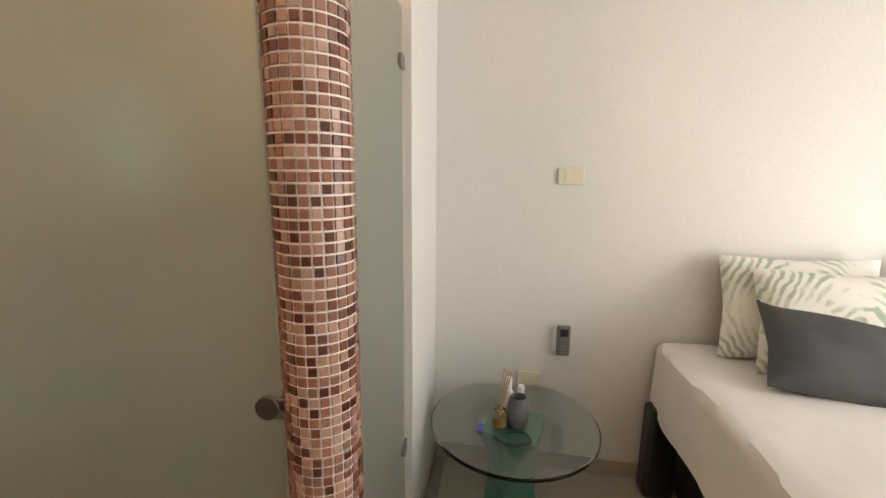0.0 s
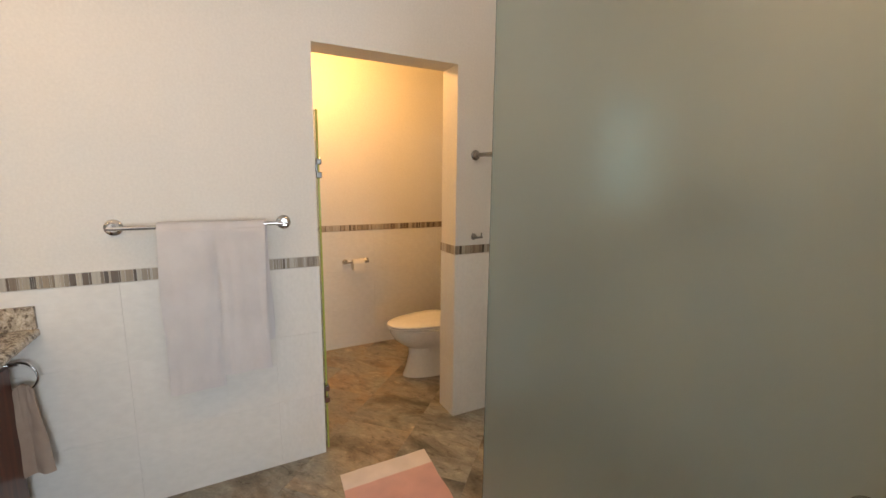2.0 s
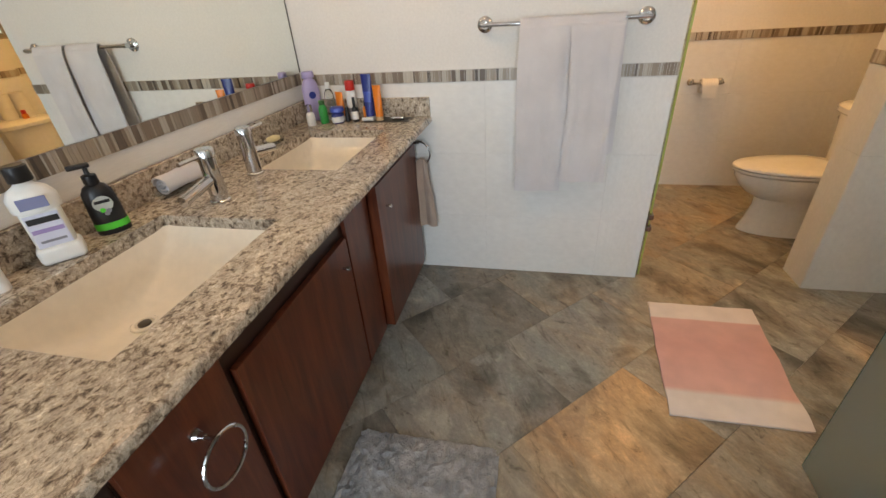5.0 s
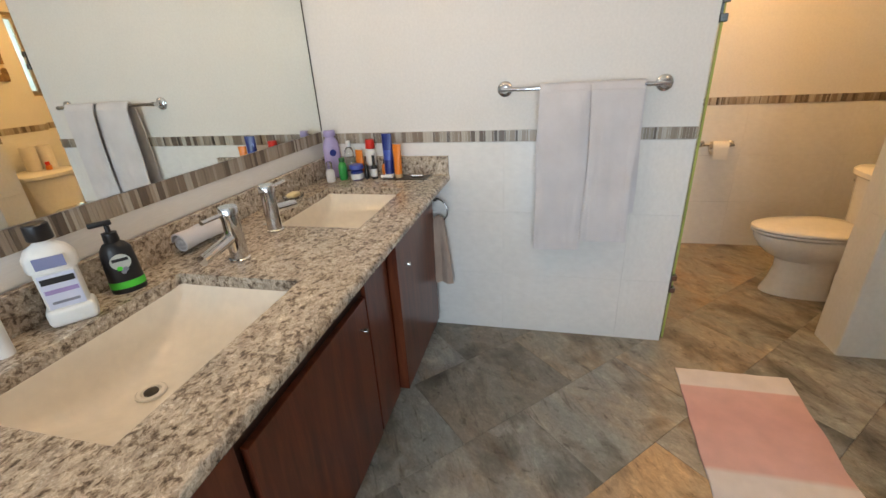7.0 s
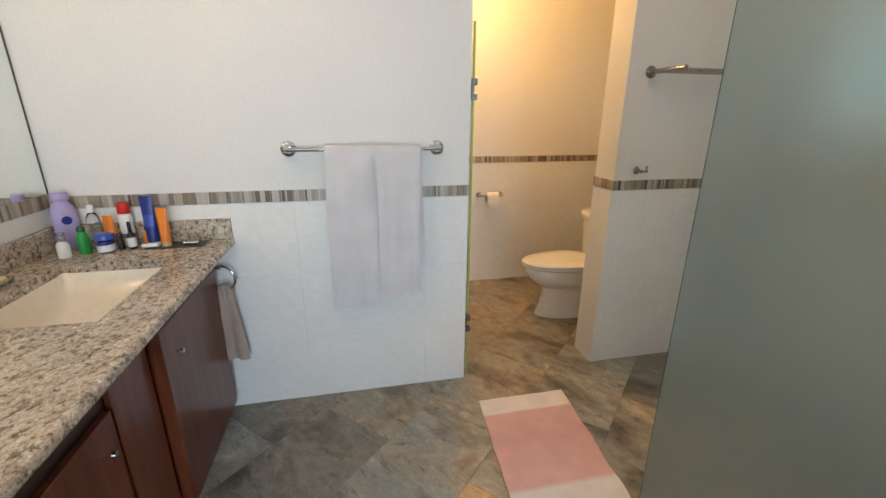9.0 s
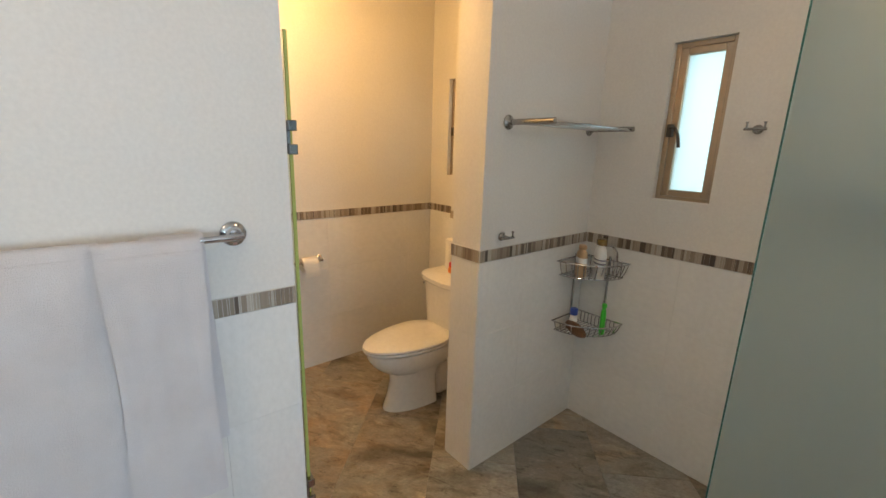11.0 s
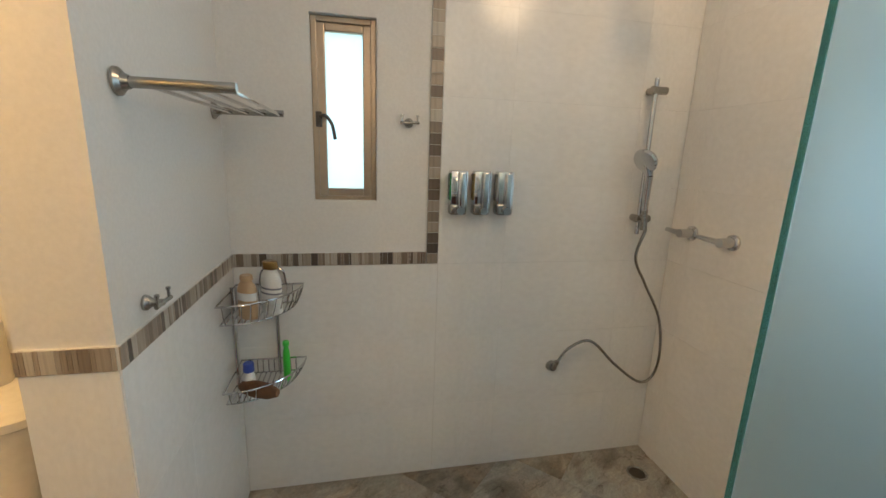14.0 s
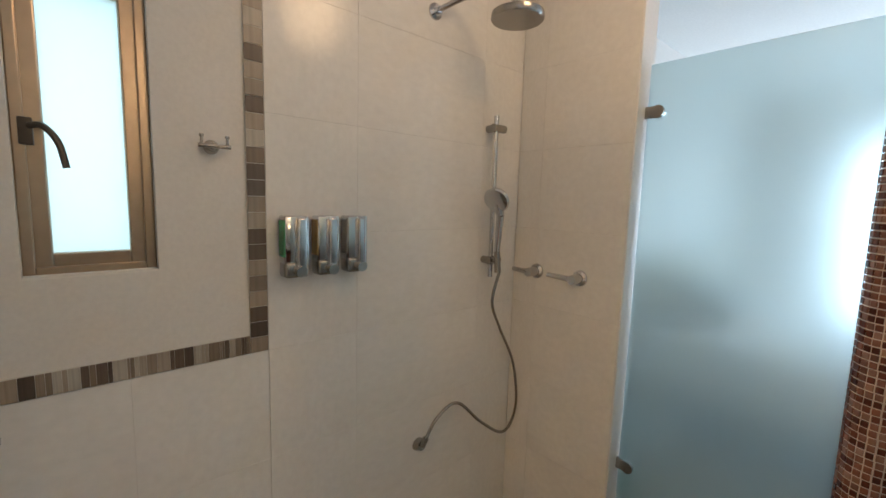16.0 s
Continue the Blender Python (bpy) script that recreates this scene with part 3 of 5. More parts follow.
cabinet(WALL_W + 0.003, -1.375, (-2.20, -1.615), -1.705, 0.03, 0.655, 0.775)
cabinet(-1.374, -0.45, (-1.36, -0.74), -1.30)
cabinet(-0.449, 0.41, (-0.42, 0.10), 0.04)

# mirror over the vanity
mirror = thing("mirror", "large frameless wall mirror over the vanity", "mirror", (-0.9, WALL_S, 1.118))
part("glass", box(WALL_W + 0.012, 0.42, WALL_S + 0.003, WALL_S + 0.011, 1.118, 2.2), MIRROR, mirror)
part("edge", box(WALL_W + 0.004, WALL_W + 0.0115, WALL_S + 0.003, WALL_S + 0.012, 1.118, 2.2), DARKMETAL, mirror, "dark mirror edge")
settle(mirror)

# ---- rails, racks, hooks ----
CHROME_Z = 1.285


def rosette(c, d, r=0.03, bm=None):
    c, d = Vector(c), Vector(d)
    bm = rod(c, c + d * 0.006, r, bm, 24, r * 0.97)
    rod(c + d * 0.006, c + d * 0.014, r * 0.97, bm, 24, r * 0.66)
    return rod(c + d * 0.014, c + d * 0.026, r * 0.62, bm, 20, r * 0.45)


tr = thing("towel_rail", "chrome towel rail with round rosettes on white wall", "towel rail", (WALL_W, 0.07, CHROME_Z))
part("bar", rod((WALL_W + 0.06, -0.275, CHROME_Z), (WALL_W + 0.06, 0.412, CHROME_Z), 0.009, None, 16), CHROME, tr, "", True)
for yy in (-0.262, 0.40):
    p = rosette((WALL_W + 0.003, yy, CHROME_Z), (1, 0, 0), 0.034)
    rod((WALL_W + 0.02, yy, CHROME_Z), (WALL_W + 0.062, yy, CHROME_Z), 0.012, p)
    part("bracket", p, CHROME, tr, "", True)
settle(tr)


def towel(y0, y1, zf, zb, seed, lean=0.0):
    """A towel over the rail: front fall to zf, back fall to zb."""
    L = [(0.018, zb), (0.030, CHROME_Z - 0.10), (0.044, CHROME_Z - 0.01), (0.060, CHROME_Z + 0.014), (0.076, CHROME_Z - 0.008), (0.086, CHROME_Z - 0.10), (0.088, zf)]
    acc = [0.0]
    for (a, b), (c, d) in zip(L, L[1:]):
        acc.append(acc[-1] + math.hypot(c - a, d - b))
    path = smooth_path([(a, 0, b) for a, b in L], 8)

    def f(u, v):
        p = path[min(int(round(v * (len(path) - 1))), len(path) - 1)]
        fall = max(0.0, (CHROME_Z - p.z))
        y = y0 + (y1 - y0) * u
        w = 0.016 * noise.noise((y * 11, seed, fall * 0.8)) + 0.004 * noise.noise((y * 34, seed, fall * 3))
        front = 1 if v > 0.5 else -0.4
        y += 0.018 * noise.noise((seed * 3.1, fall * 2.2, u * 2)) * min(1, fall * 3) + lean * fall
        return (WALL_W + p.x + front * min(1, fall * 6) * (0.008 + w), y, p.z + 0.006 * noise.noise((y * 9, seed, 3)) * (fall > 0.3))

    bm = sheet(f, 30, len(path) - 1, 0.006)
    t = tagged(part("towel", bm, TOWEL, None, "", True), "white terry towel folded over a chrome rail", "towel", "towels on the rail")
    return t


towel(-0.107, 0.115, 0.55, 0.56, 1.3, -0.005)
fold = towel(0.102, 0.305, 0.605, 0.72, 4.7, 0.004)
fold.location.x = 0.022
bk = towel(0.19, 0.318, 0.735, 0.70, 8.2, 0.02)
bk.location.x = -0.012

# luggage-style towel shelf on the divider wall
SH = 1.641
rk = thing("towel_shelf", "chrome towel shelf of parallel bars on the wall", "towel shelf", (WALL_W, 1.77, SH))
for yy in (1.487, 2.10):
    bm = rosette((WALL_W + 0.003, yy, SH), (1, 0, 0), 0.03)
    rod((WALL_W + 0.01, yy, SH), (WALL_W + 0.235, yy, SH), 0.012, bm, 18)
    part("arm", bm, STEEL, rk, "", True)
for xx in (0.06, 0.115, 0.17, 0.222):
    part("bar", rod((WALL_W + xx, 1.489, SH - 0.004), (WALL_W + xx, 2.098, SH - 0.004), 0.0055, None, 12), CHROME, rk, "", True)
settle(rk)


def robe_hook(name, c, d, side):
    c, d, s = Vector(c), Vector(d), Vector(side)
    h = thing(name, "small chrome double robe hook on the wall", "hook", c, "robe hooks")
    bm = rosette(c, d, 0.019)
    rod(c + d * 0.02, c + d * 0.042, 0.008, bm)
    part("base", bm, STEEL, h, "", True)
    bm = rod(c + d * 0.04 - s * 0.038, c + d * 0.04 + s * 0.038, 0.0055)
    for k in (-1, 1):
        e = c + d * 0.04 + s * 0.03 * k
        rod(e, e + Vector((0, 0, 0.022)), 0.0035, bm)
        rod(e + Vector((0, 0, 0.022)), e + Vector((0, 0, 0.028)), 0.0055, bm)
    part("prongs", bm, STEEL, h, "", True)
    settle(h)


robe_hook("robe_hook", (WALL_W + 0.003, 1.487, 1.155), (1, 0, 0), (0, 1, 0))
robe_hook("robe_hook", (-1.570, WALL_N - 0.003, 1.637), (0, -1, 0), (1, 0, 0))

# ---- shower fittings ----
rs = thing("shower_set", "chrome hand shower on slide bar with hose", "shower", (-0.46, WALL_N, 1.2))
part("slide_bar", rod((-0.503, WALL_N - 0.052, 1.19), (-0.503, WALL_N - 0.052, 1.872), 0.0105, None, 16), CHROME, rs, "", True)
for z in (1.822, 1.262):
    bm = rod((-0.503, WALL_N - 0.006, z), (-0.503, WALL_N - 0.05, z), 0.016)
    rod((-0.522, WALL_N - 0.052, z), (-0.452, WALL_N - 0.052, z), 0.017, bm)
    part("bracket", bm, STEEL, rs, "", True)
bm = rod((-0.503, WALL_N - 0.085, 1.30), (-0.53, WALL_N - 0.12, 1.46), 0.013, None, 16, 0.017)
rod((-0.53, WALL_N - 0.12, 1.46), (-0.548, WALL_N - 0.112, 1.525), 0.017, bm, 16, 0.024)
part("handset", bm, CHROME, rs, "", True)
bm = lathe([(0.022, -0.03), (0.050, -0.008), (0.055, 0.006), (0.050, 0.014), (0.03, 0.017)], (0, 0, 0), 28)
bmesh.ops.transform(bm, matrix=Matrix.Translation((-0.556, WALL_N - 0.12, 1.525)) @ Vector((-0.8, -0.25, -0.5)).to_track_quat("Z", "Y").to_matrix().to_4x4(), verts=bm.verts)
part("spray_head", bm, CHROME, rs, "round chrome spray head", True)
bm = rod((-0.503, WALL_N - 0.095, 1.215), (-0.503, WALL_N - 0.085, 1.31), 0.014)
rod((-0.503, WALL_N - 0.04, 1.262), (-0.503, WALL_N - 0.09, 1.275), 0.012, bm)
part("holder", bm, STEEL, rs, "", True)
hose = smooth_path([(-0.489, WALL_N - 0.093, 1.22), (-0.507, WALL_N - 0.075, 1.08), (-0.414, WALL_N - 0.045, 0.942), (-0.305, WALL_N - 0.042, 0.76), (-0.283, WALL_N - 0.06, 0.57), (-0.292, WALL_N - 0.042, 0.44), (-0.37, WALL_N - 0.042, 0.415), (-0.519, WALL_N - 0.042, 0.523), (-0.664, WALL_N - 0.042, 0.655), (-0.777, WALL_N - 0.045, 0.63), (-0.835, WALL_N - 0.04, 0.555)], 9)
part("hose", tube(hose, 0.0068, None, 10), STEEL, rs, "flexible grey metal hose", True)
bm = rod((-0.845, WALL_N - 0.002, 0.52), (-0.845, WALL_N - 0.03, 0.524), 0.028, None, 20, 0.02)
rod((-0.845, WALL_N - 0.03, 0.524), (-0.835, WALL_N - 0.042, 0.558), 0.013, bm)
part("wall_elbow", bm, STEEL, rs, "", True)
settle(rs)

hd = thing("rain_shower", "round chrome overhead rain shower on a wall arm", "shower", (-0.812, WALL_N, 2.23))
bm = rosette((-0.812, WALL_N - 0.003, 2.205), (0, -1, 0), 0.03)
tube(smooth_path([(-0.812, WALL_N - 0.01, 2.205), (-0.745, WALL_N - 0.13, 2.245), (-0.69, WALL_N - 0.24, 2.238), (-0.672, WALL_N - 0.27, 2.195)], 6), 0.0105, bm, 12)
part("arm", bm, CHROME, hd, "", True)
part("head", lathe([(0.088, 0), (0.092, 0.006), (0.090, 0.024), (0.055, 0.034), (0.018, 0.042), (0.014, 0.06)], (-0.668, WALL_N - 0.275, 2.138), 36), STEEL, hd, "wide round spray disc", True)
settle(hd)


def tap(y, lever):
    t = thing("shower_tap", "chrome lever shower tap on white tiles", "tap", (-0.28, y, 1.208), "shower taps")
    bm = rosette((-0.279, y, 1.208), (-1, 0, 0), 0.034)
    rod((-0.295, y, 1.208), (-0.35, y, 1.208), 0.022, bm, 18, 0.019)
    part("base", bm, CHROME, t, "", True)
    part("lever", rod((-0.337, y, 1.208), (-0.345, y + lever, 1.213), 0.013, None, 14, 0.010), CHROME, t, "", True)
    settle(t)


tap(2.055, 0.085)
tap(1.838, 0.115)

dr = thing("floor_drain", "round bronze floor drain in the shower corner", "drain", (-0.42, 2.0, 0))
part("ring", lathe([(0.05, -0.004), (0.05, 0.003), (0.044, 0.004), (0.04, 0.0)], (-0.42, 2.0, 0), 28), STEEL, dr, "", True)
part("grate", lathe([(0.038, 0), (0.036, 0.002), (0.01, 0.002)], (-0.42, 2.0, 0), 20), DARKMETAL, dr, "", True)
settle(dr)

GREENLIQ = plain("green_gel", (0.02, 0.22, 0.06), 0.15)
AMBERLIQ = plain("amber_gel", (0.30, 0.19, 0.05), 0.15)
GREYLIQ = plain("grey_gel", (0.20, 0.20, 0.20), 0.15)


def dispenser(x, liquid, what):
    d = thing("soap_dispenser", "wall-mounted chrome soap dispenser with " + what, "soap dispenser", (x, WALL_N, 1.26), "soap dispensers")
    y = WALL_N - 0.006
    part("housing", box(x - 0.036, x + 0.036, y - 0.052, y, 1.285, 1.457, 0.005, None, 2), CHROME, d, "", True)
    part("window", box(x - 0.040, x - 0.010, y - 0.050, y - 0.008, 1.335, 1.446, 0.004), liquid, d, what)
    part("front", box(x - 0.006, x + 0.026, y - 0.070, y - 0.046, 1.29, 1.453, 0.007, None, 3), CHROME, d, "", True)
    part("button", rod((x + 0.004, y - 0.055, 1.298), (x + 0.004, y - 0.078, 1.294), 0.017, None, 18), CHROME, d, "", True)
    part("chin", box(x - 0.038, x + 0.034, y - 0.058, y - 0.002, 1.274, 1.322, 0.01, None, 3), STEEL, d, "", True)
    settle(d)


for x, lq, what in ((-1.362, GREENLIQ, "green gel"), (-1.261, AMBERLIQ, "amber gel"), (-1.160, GREYLIQ, "grey gel")):
    dispenser(x, lq, what)

# ---- corner caddy ----
cad = thing("corner_caddy", "two-tier chrome wire corner caddy with toiletries", "shower caddy", (WALL_W, WALL_N, 0.6))
CX, CY, CR = WALL_W + 0.012, WALL_N - 0.012, 0.26


def arc(r, z, n=18, a0=0.0, a1=90.0):
    return [(CX + r * math.cos(radians(a0 + (a1 - a0) * i / n)), CY - r * math.sin(radians(a0 + (a1 - a0) * i / n)), z) for i in range(n + 1)]


for zb, zt in ((0.90, 0.98), (0.59, 0.65)):
    rim = tube(arc(CR, zt) + [(CX, CY, zt)], 0.0038, None, 8, True)
    part("rim", rim, CHROME, cad, "", True)
    part("base_ring", tube(arc(CR - 0.03, zb) + [(CX, CY, zb)], 0.003, None, 8, True), CHROME, cad, "", True)
    ws = bmesh.new()
    for i in range(13):
        a = radians(4 + 82 * i / 12)
        tube([(CX + CR * math.cos(a), CY - CR * math.sin(a), zt), (CX + (CR - 0.012) * math.cos(a), CY - (CR - 0.012) * math.sin(a), (zb + zt) / 2), (CX + (CR - 0.03) * math.cos(a), CY - (CR - 0.03) * math.sin(a), zb)], 0.0028, ws, 6)
    for i in range(10):
        x = 0.015 + i * 0.02
        y = math.sqrt(max(0.0, (CR - 0.03) ** 2 - x * x))
        tube([(CX + x, CY, zb), (CX + x, CY - y, zb)], 0.0028, ws, 6)
        tube([(CX + x * 1.1, CY, zb), (CX + x * 1.1, CY, zt)], 0.0028, ws, 6)
    part("wire_basket", ws, CHROME, cad, "", True)
for (x, y) in ((CX + 0.008, CY - 0.10), (CX + 0.15, CY - 0.004)):
    part("upright", rod((x, y, 0.58), (x, y, 1.0), 0.007, None, 10), CHROME, cad, "", True)
part("top_loop", tube(smooth_path([(CX + 0.09, CY - 0.004, 0.98), (CX + 0.10, CY - 0.004, 1.035), (CX + 0.14, CY - 0.004, 1.055), (CX + 0.18, CY - 0.004, 1.035), (CX + 0.19, CY - 0.004, 0.98)], 6), 0.005, None, 8), CHROME, cad, "", True)
settle(cad)


# ---- bottles and toiletries ----
def bottle(name, label, at, h, w, d, colour, cap=None, caph=0.03, capr=0.5, bands=(), group="", rot=0.0, taper=0.85, cat="bottle"):
    """A rounded bottle: oval body, neck, cap, and printed bands as plain bars."""
    t = thing(name, label, cat, at, group)
    bh = h - caph
    prof = [(0.44, 0.0), (0.5, 0.006), (0.5, bh * 0.72), (0.47 * (0.5 + taper / 2), bh * 0.86), (0.36 * taper, bh * 0.95), (0.24 * taper, bh)]
    part("body", lathe(prof, (0, 0, 0), 22, None, w, d), colour, t, "", True)
    if cap:
        part("cap", lathe([(0.46 * capr, 0), (0.5 * capr, 0.003), (0.47 * capr, caph - 0.003), (0.4 * capr, caph)], (0, 0, bh - 0.001), 20, None, w, min(w, d * 1.3)), cap, t, "", True)
    for z0, z1, m in bands:
        part("label", lathe([(0.503, z0 * bh), (0.503, z1 * bh)], (0, 0, 0), 22, None, w, d), m, t, "printed label band", True)
    t.rotation_euler.z = radians(rot)
    return t


def tube_pack(name, label, at, h, w, colour, cap, rot=0.0, group="", band=None):
    """A squeezed tube standing on its cap: round below, flat crimp above."""
    t = thing(name, label, "tube", at, group)

    def f(u, v):
        a = 2 * math.pi * u
        k = v ** 1.4
        rx, ry = w * (0.40 + 0.10 * v), w * 0.36 * (1 - k) + 0.003
        return (rx * math.cos(a), ry * math.sin(a), 0.022 + (h - 0.022) * v)

    bm = sheet(f, 20, 10)
    bmesh.ops.remove_doubles(bm, verts=bm.verts, dist=1e-5)
    bmesh.ops.contextual_create(bm, geom=[e for e in bm.edges if e.is_boundary and e.verts[0].co.z > h * 0.9])
    part("body", bm, colour, t, "", True)
    part("cap", lathe([(w * 0.40, 0), (w * 0.41, 0.02), (w * 0.36, 0.024)], (0, 0, 0), 18), cap, t, "", True)
    if band:
        def g(u, v):
            x, y, z = f(0.25 + (u - 0.5) * 0.3 + 0.5, 0.35 + 0.25 * v)
            return (x * 1.02, y * 1.06, z)
        part("label", sheet(g, 6, 3), band, t, "printed label patch")
    t.rotation_euler.z = radians(rot)
    return t


LILAC = plain("lilac_plastic", (0.42, 0.36, 0.60), 0.35)
NAVY = plain("navy_plastic", (0.015, 0.03, 0.20), 0.3)
BLUE = plain("blue_plastic", (0.05, 0.09, 0.42), 0.35)
ORANGE = plain("orange_plastic", (0.78, 0.22, 0.02), 0.35)
RED = plain("red_plastic", (0.65, 0.03, 0.02), 0.35)
GREEN = plain("green_plastic", (0.02, 0.30, 0.06), 0.3)
LIME = plain("lime_plastic", (0.06, 0.62, 0.05), 0.35)
DGREEN = plain("dark_green_plastic", (0.02, 0.12, 0.03), 0.3)
TAN = plain("tan_plastic", (0.52, 0.35, 0.20), 0.4)
BROWN = tinted("brown_bristle", (0.10, 0.045, 0.02), (0.19, 0.09, 0.04), 20, 0.7, 0, 120, 0.6)
GREYPRINT = plain("grey_print", (0.22, 0.22, 0.26), 0.4)
LABELBLUE = plain("blue_grey_print", (0.20, 0.22, 0.38), 0.4)
GOLD = plain("gold_cap_plastic", (0.34, 0.20, 0.06), 0.25, 0.6)
CZ = COUNTER_Z + 0.0006
bottle("lotion_bottle", "lilac lotion bottle with purple cap on granite", (-2.205, -1.135, CZ), 0.235, 0.085, 0.045, LILAC, LILAC, 0.03, 0.72, [], rot=-50)
part("label", lathe([(0.017, 0), (0.017, 0.001)], (0, 0, 0), 18), NAVY, bpy.data.objects["lotion_bottle"], "round navy emblem").matrix_basis = pose(0, 0.0235, 0.125, -90, 0, 0)
bottle("glass_jar", "small white-labelled jar with clear cap on granite", (-2.09, -1.10, CZ), 0.10, 0.042, 0.042, WHITEP, CLEAR, 0.035, 0.7)
bottle("gel_bottle", "small green gel bottle with dark cap", (-2.14, -1.055, CZ), 0.11, 0.05, 0.04, GREEN, DGREEN, 0.02, 0.6)
bottle("cream_tub", "blue and white cream tub lying by the basin", (-2.15, -0.985, CZ), 0.075, 0.075, 0.06, NAVY, BLUE, 0.022, 0.95, [(0.1, 0.6, WHITEP)], cat="jar")
bottle("clear_bottle", "clear bottle with white cap by the wall", (-2.215, -1.045, CZ), 0.18, 0.05, 0.05, CLEAR, WHITEP, 0.03, 0.5)
tube_pack("cream_tube", "white and orange cream tube standing on cap", (-2.20, -0.985, CZ), 0.135, 0.05, ORANGE, WHITEP, 70)
bottle("red_cap_bottle", "white box-shaped bottle with red cap", (-2.22, -0.93, CZ), 0.185, 0.055, 0.035, WHITEP, RED, 0.045, 0.9, [(0.25, 0.4, GREYPRINT)], taper=1.2, rot=80)
bottle("dropper_bottle", "black dropper bottle with white label", (-2.17, -0.90, CZ), 0.115, 0.032, 0.032, BLACK, BLACK, 0.045, 0.45, [(0.15, 0.7, WHITEP)])
bottle("dropper_bottle", "small black cosmetic bottle on granite", (-2.165, -0.94, CZ), 0.07, 0.024, 0.024, BLACK, BLACK, 0.02, 0.8)
bottle("amber_bottle", "small amber bottle with yellow label", (-2.215, -0.86, CZ), 0.085, 0.03, 0.03, ORANGE, BLACK, 0.02, 0.5)
tube_pack("lotion_tube", "tall navy lotion tube with white cap", (-2.185, -0.825, CZ), 0.215, 0.056, NAVY, WHITEP, 80, "", BLUE)
tube_pack("sunscreen_tube", "orange sunscreen tube standing on its cap", (-2.175, -0.775, CZ), 0.165, 0.046, ORANGE, TAN, 80)
tray = thing("cosmetic_tray", "flat glossy tray with small tubes on granite", "tray", (-2.19, -0.72, CZ))
part("plate", box(-0.035, 0.05, -0.13, 0.10, 0, 0.004, 0.0015), DARKMETAL, tray)
part("rim", box(-0.037, 0.052, 0.1, 0.103, 0, 0.008, 0.001), CHROME, tray)
for i, (x, y, c) in enumerate(((-2.155, -0.83, WHITEP), (-2.17, -0.68, CHROME))):
    lp = thing("lip_balm", "small lip balm stick lying on a tray", "cosmetic", (x, y, CZ + 0.0045), "small cosmetics")
    part("case", rod((0, -0.03, 0.008), (0, 0.03, 0.008), 0.008, None, 14), c, lp, "", True)

mw = thing("mouthwash_bottle", "white mouthwash bottle with black cap and printed label", "bottle", (-0.845, -1.125, CZ))
bm = box(-0.045, 0.045, -0.03, 0.03, 0, 0.045, 0.012, None, 3)
part("base", bm, WHITEP, mw, "", True)
part("body", box(-0.038, 0.038, -0.024, 0.024, 0.03, 0.135, 0.012, None, 3), WHITEP, mw, "", True)
part("shoulder", lathe([(0.045, 0), (0.047, 0.01), (0.046, 0.032), (0.036, 0.05), (0.018, 0.062), (0.016, 0.07)], (0, 0, 0.13), 24, None, 1.0, 0.66), WHITEP, mw, "", True)
part("cap", lathe([(0.022, 0), (0.0235, 0.002), (0.0225, 0.034), (0.019, 0.037)], (0, 0, 0.198), 24), BLACK, mw, "ribbed black cap", True)
lab = part("label", box(-0.032, 0.032, 0.0242, 0.0254, 0.045, 0.125, 0.0004), plain("pale_blue_label", (0.62, 0.64, 0.76), 0.4), mw, "pale blue printed label")
part("print", box(-0.029, 0.029, 0.0256, 0.0261, 0.103, 0.117), BLACK, lab, "dark lettering bar")
part("print", box(-0.029, 0.029, 0.0256, 0.0261, 0.080, 0.090), plain("violet_print", (0.32, 0.24, 0.48), 0.4), lab, "violet bar")
part("print", box(-0.024, 0.024, 0.0256, 0.0261, 0.056, 0.062), GREYPRINT, lab)
part("neck_label", box(-0.026, 0.026, 0.0300, 0.0312, 0.140, 0.166), LABELBLUE, mw, "blue-grey neck label")
mw.rotation_euler.z = radians(-38)

sb = thing("soap_bottle", "black pump soap bottle with green and grey label", "bottle", (-0.985, -1.125, CZ))
part("body", lathe([(0.5, 0), (0.53, 0.005), (0.50, 0.07), (0.46, 0.115), (0.33, 0.13), (0.2, 0.136)], (0, 0, 0), 24, None, 0.074, 0.046), BLACK, sb, "", True)
pm = lathe([(0.016, 0), (0.017, 0.004), (0.016, 0.024), (0.006, 0.026), (0.0055, 0.05)], (0, 0, 0.135), 18)
box(-0.012, 0.036, -0.008, 0.008, 0.178, 0.190, 0.003, pm)
part("pump", pm, BLACK, sb, "", True)
lab = part("label", lathe([(0.022, 0), (0.022, 0.001)], (0, 0, 0), 22, None, 1.0, 0.95), plain("grey_label", (0.52, 0.54, 0.50), 0.4), sb, "round grey label")
lab.matrix_basis = pose(0, 0.0245, 0.086, -92, 0, 0)
part("label", lathe([(0.533, 0.014), (0.530, 0.032)], (0, 0, 0), 22, None, 0.074, 0.046), LIME, sb, "lime green label band", True)
part("print", box(-0.017, 0.017, 0.0258, 0.0263, 0.088, 0.096), BLACK, sb, "dark lettering bar")
for x, z in ((-0.006, 0.066), (0.006, 0.07), (0.0, 0.060)):
    p = part("print", lathe([(0.006, 0), (0.006, 0.0006)], (0, 0, 0), 12), LIME if x > 0 else GREYPRINT, sb)
    p.matrix_basis = pose(x, 0.0262, z, -90, 0, 0)
sb.rotation_euler.z = radians(-35)

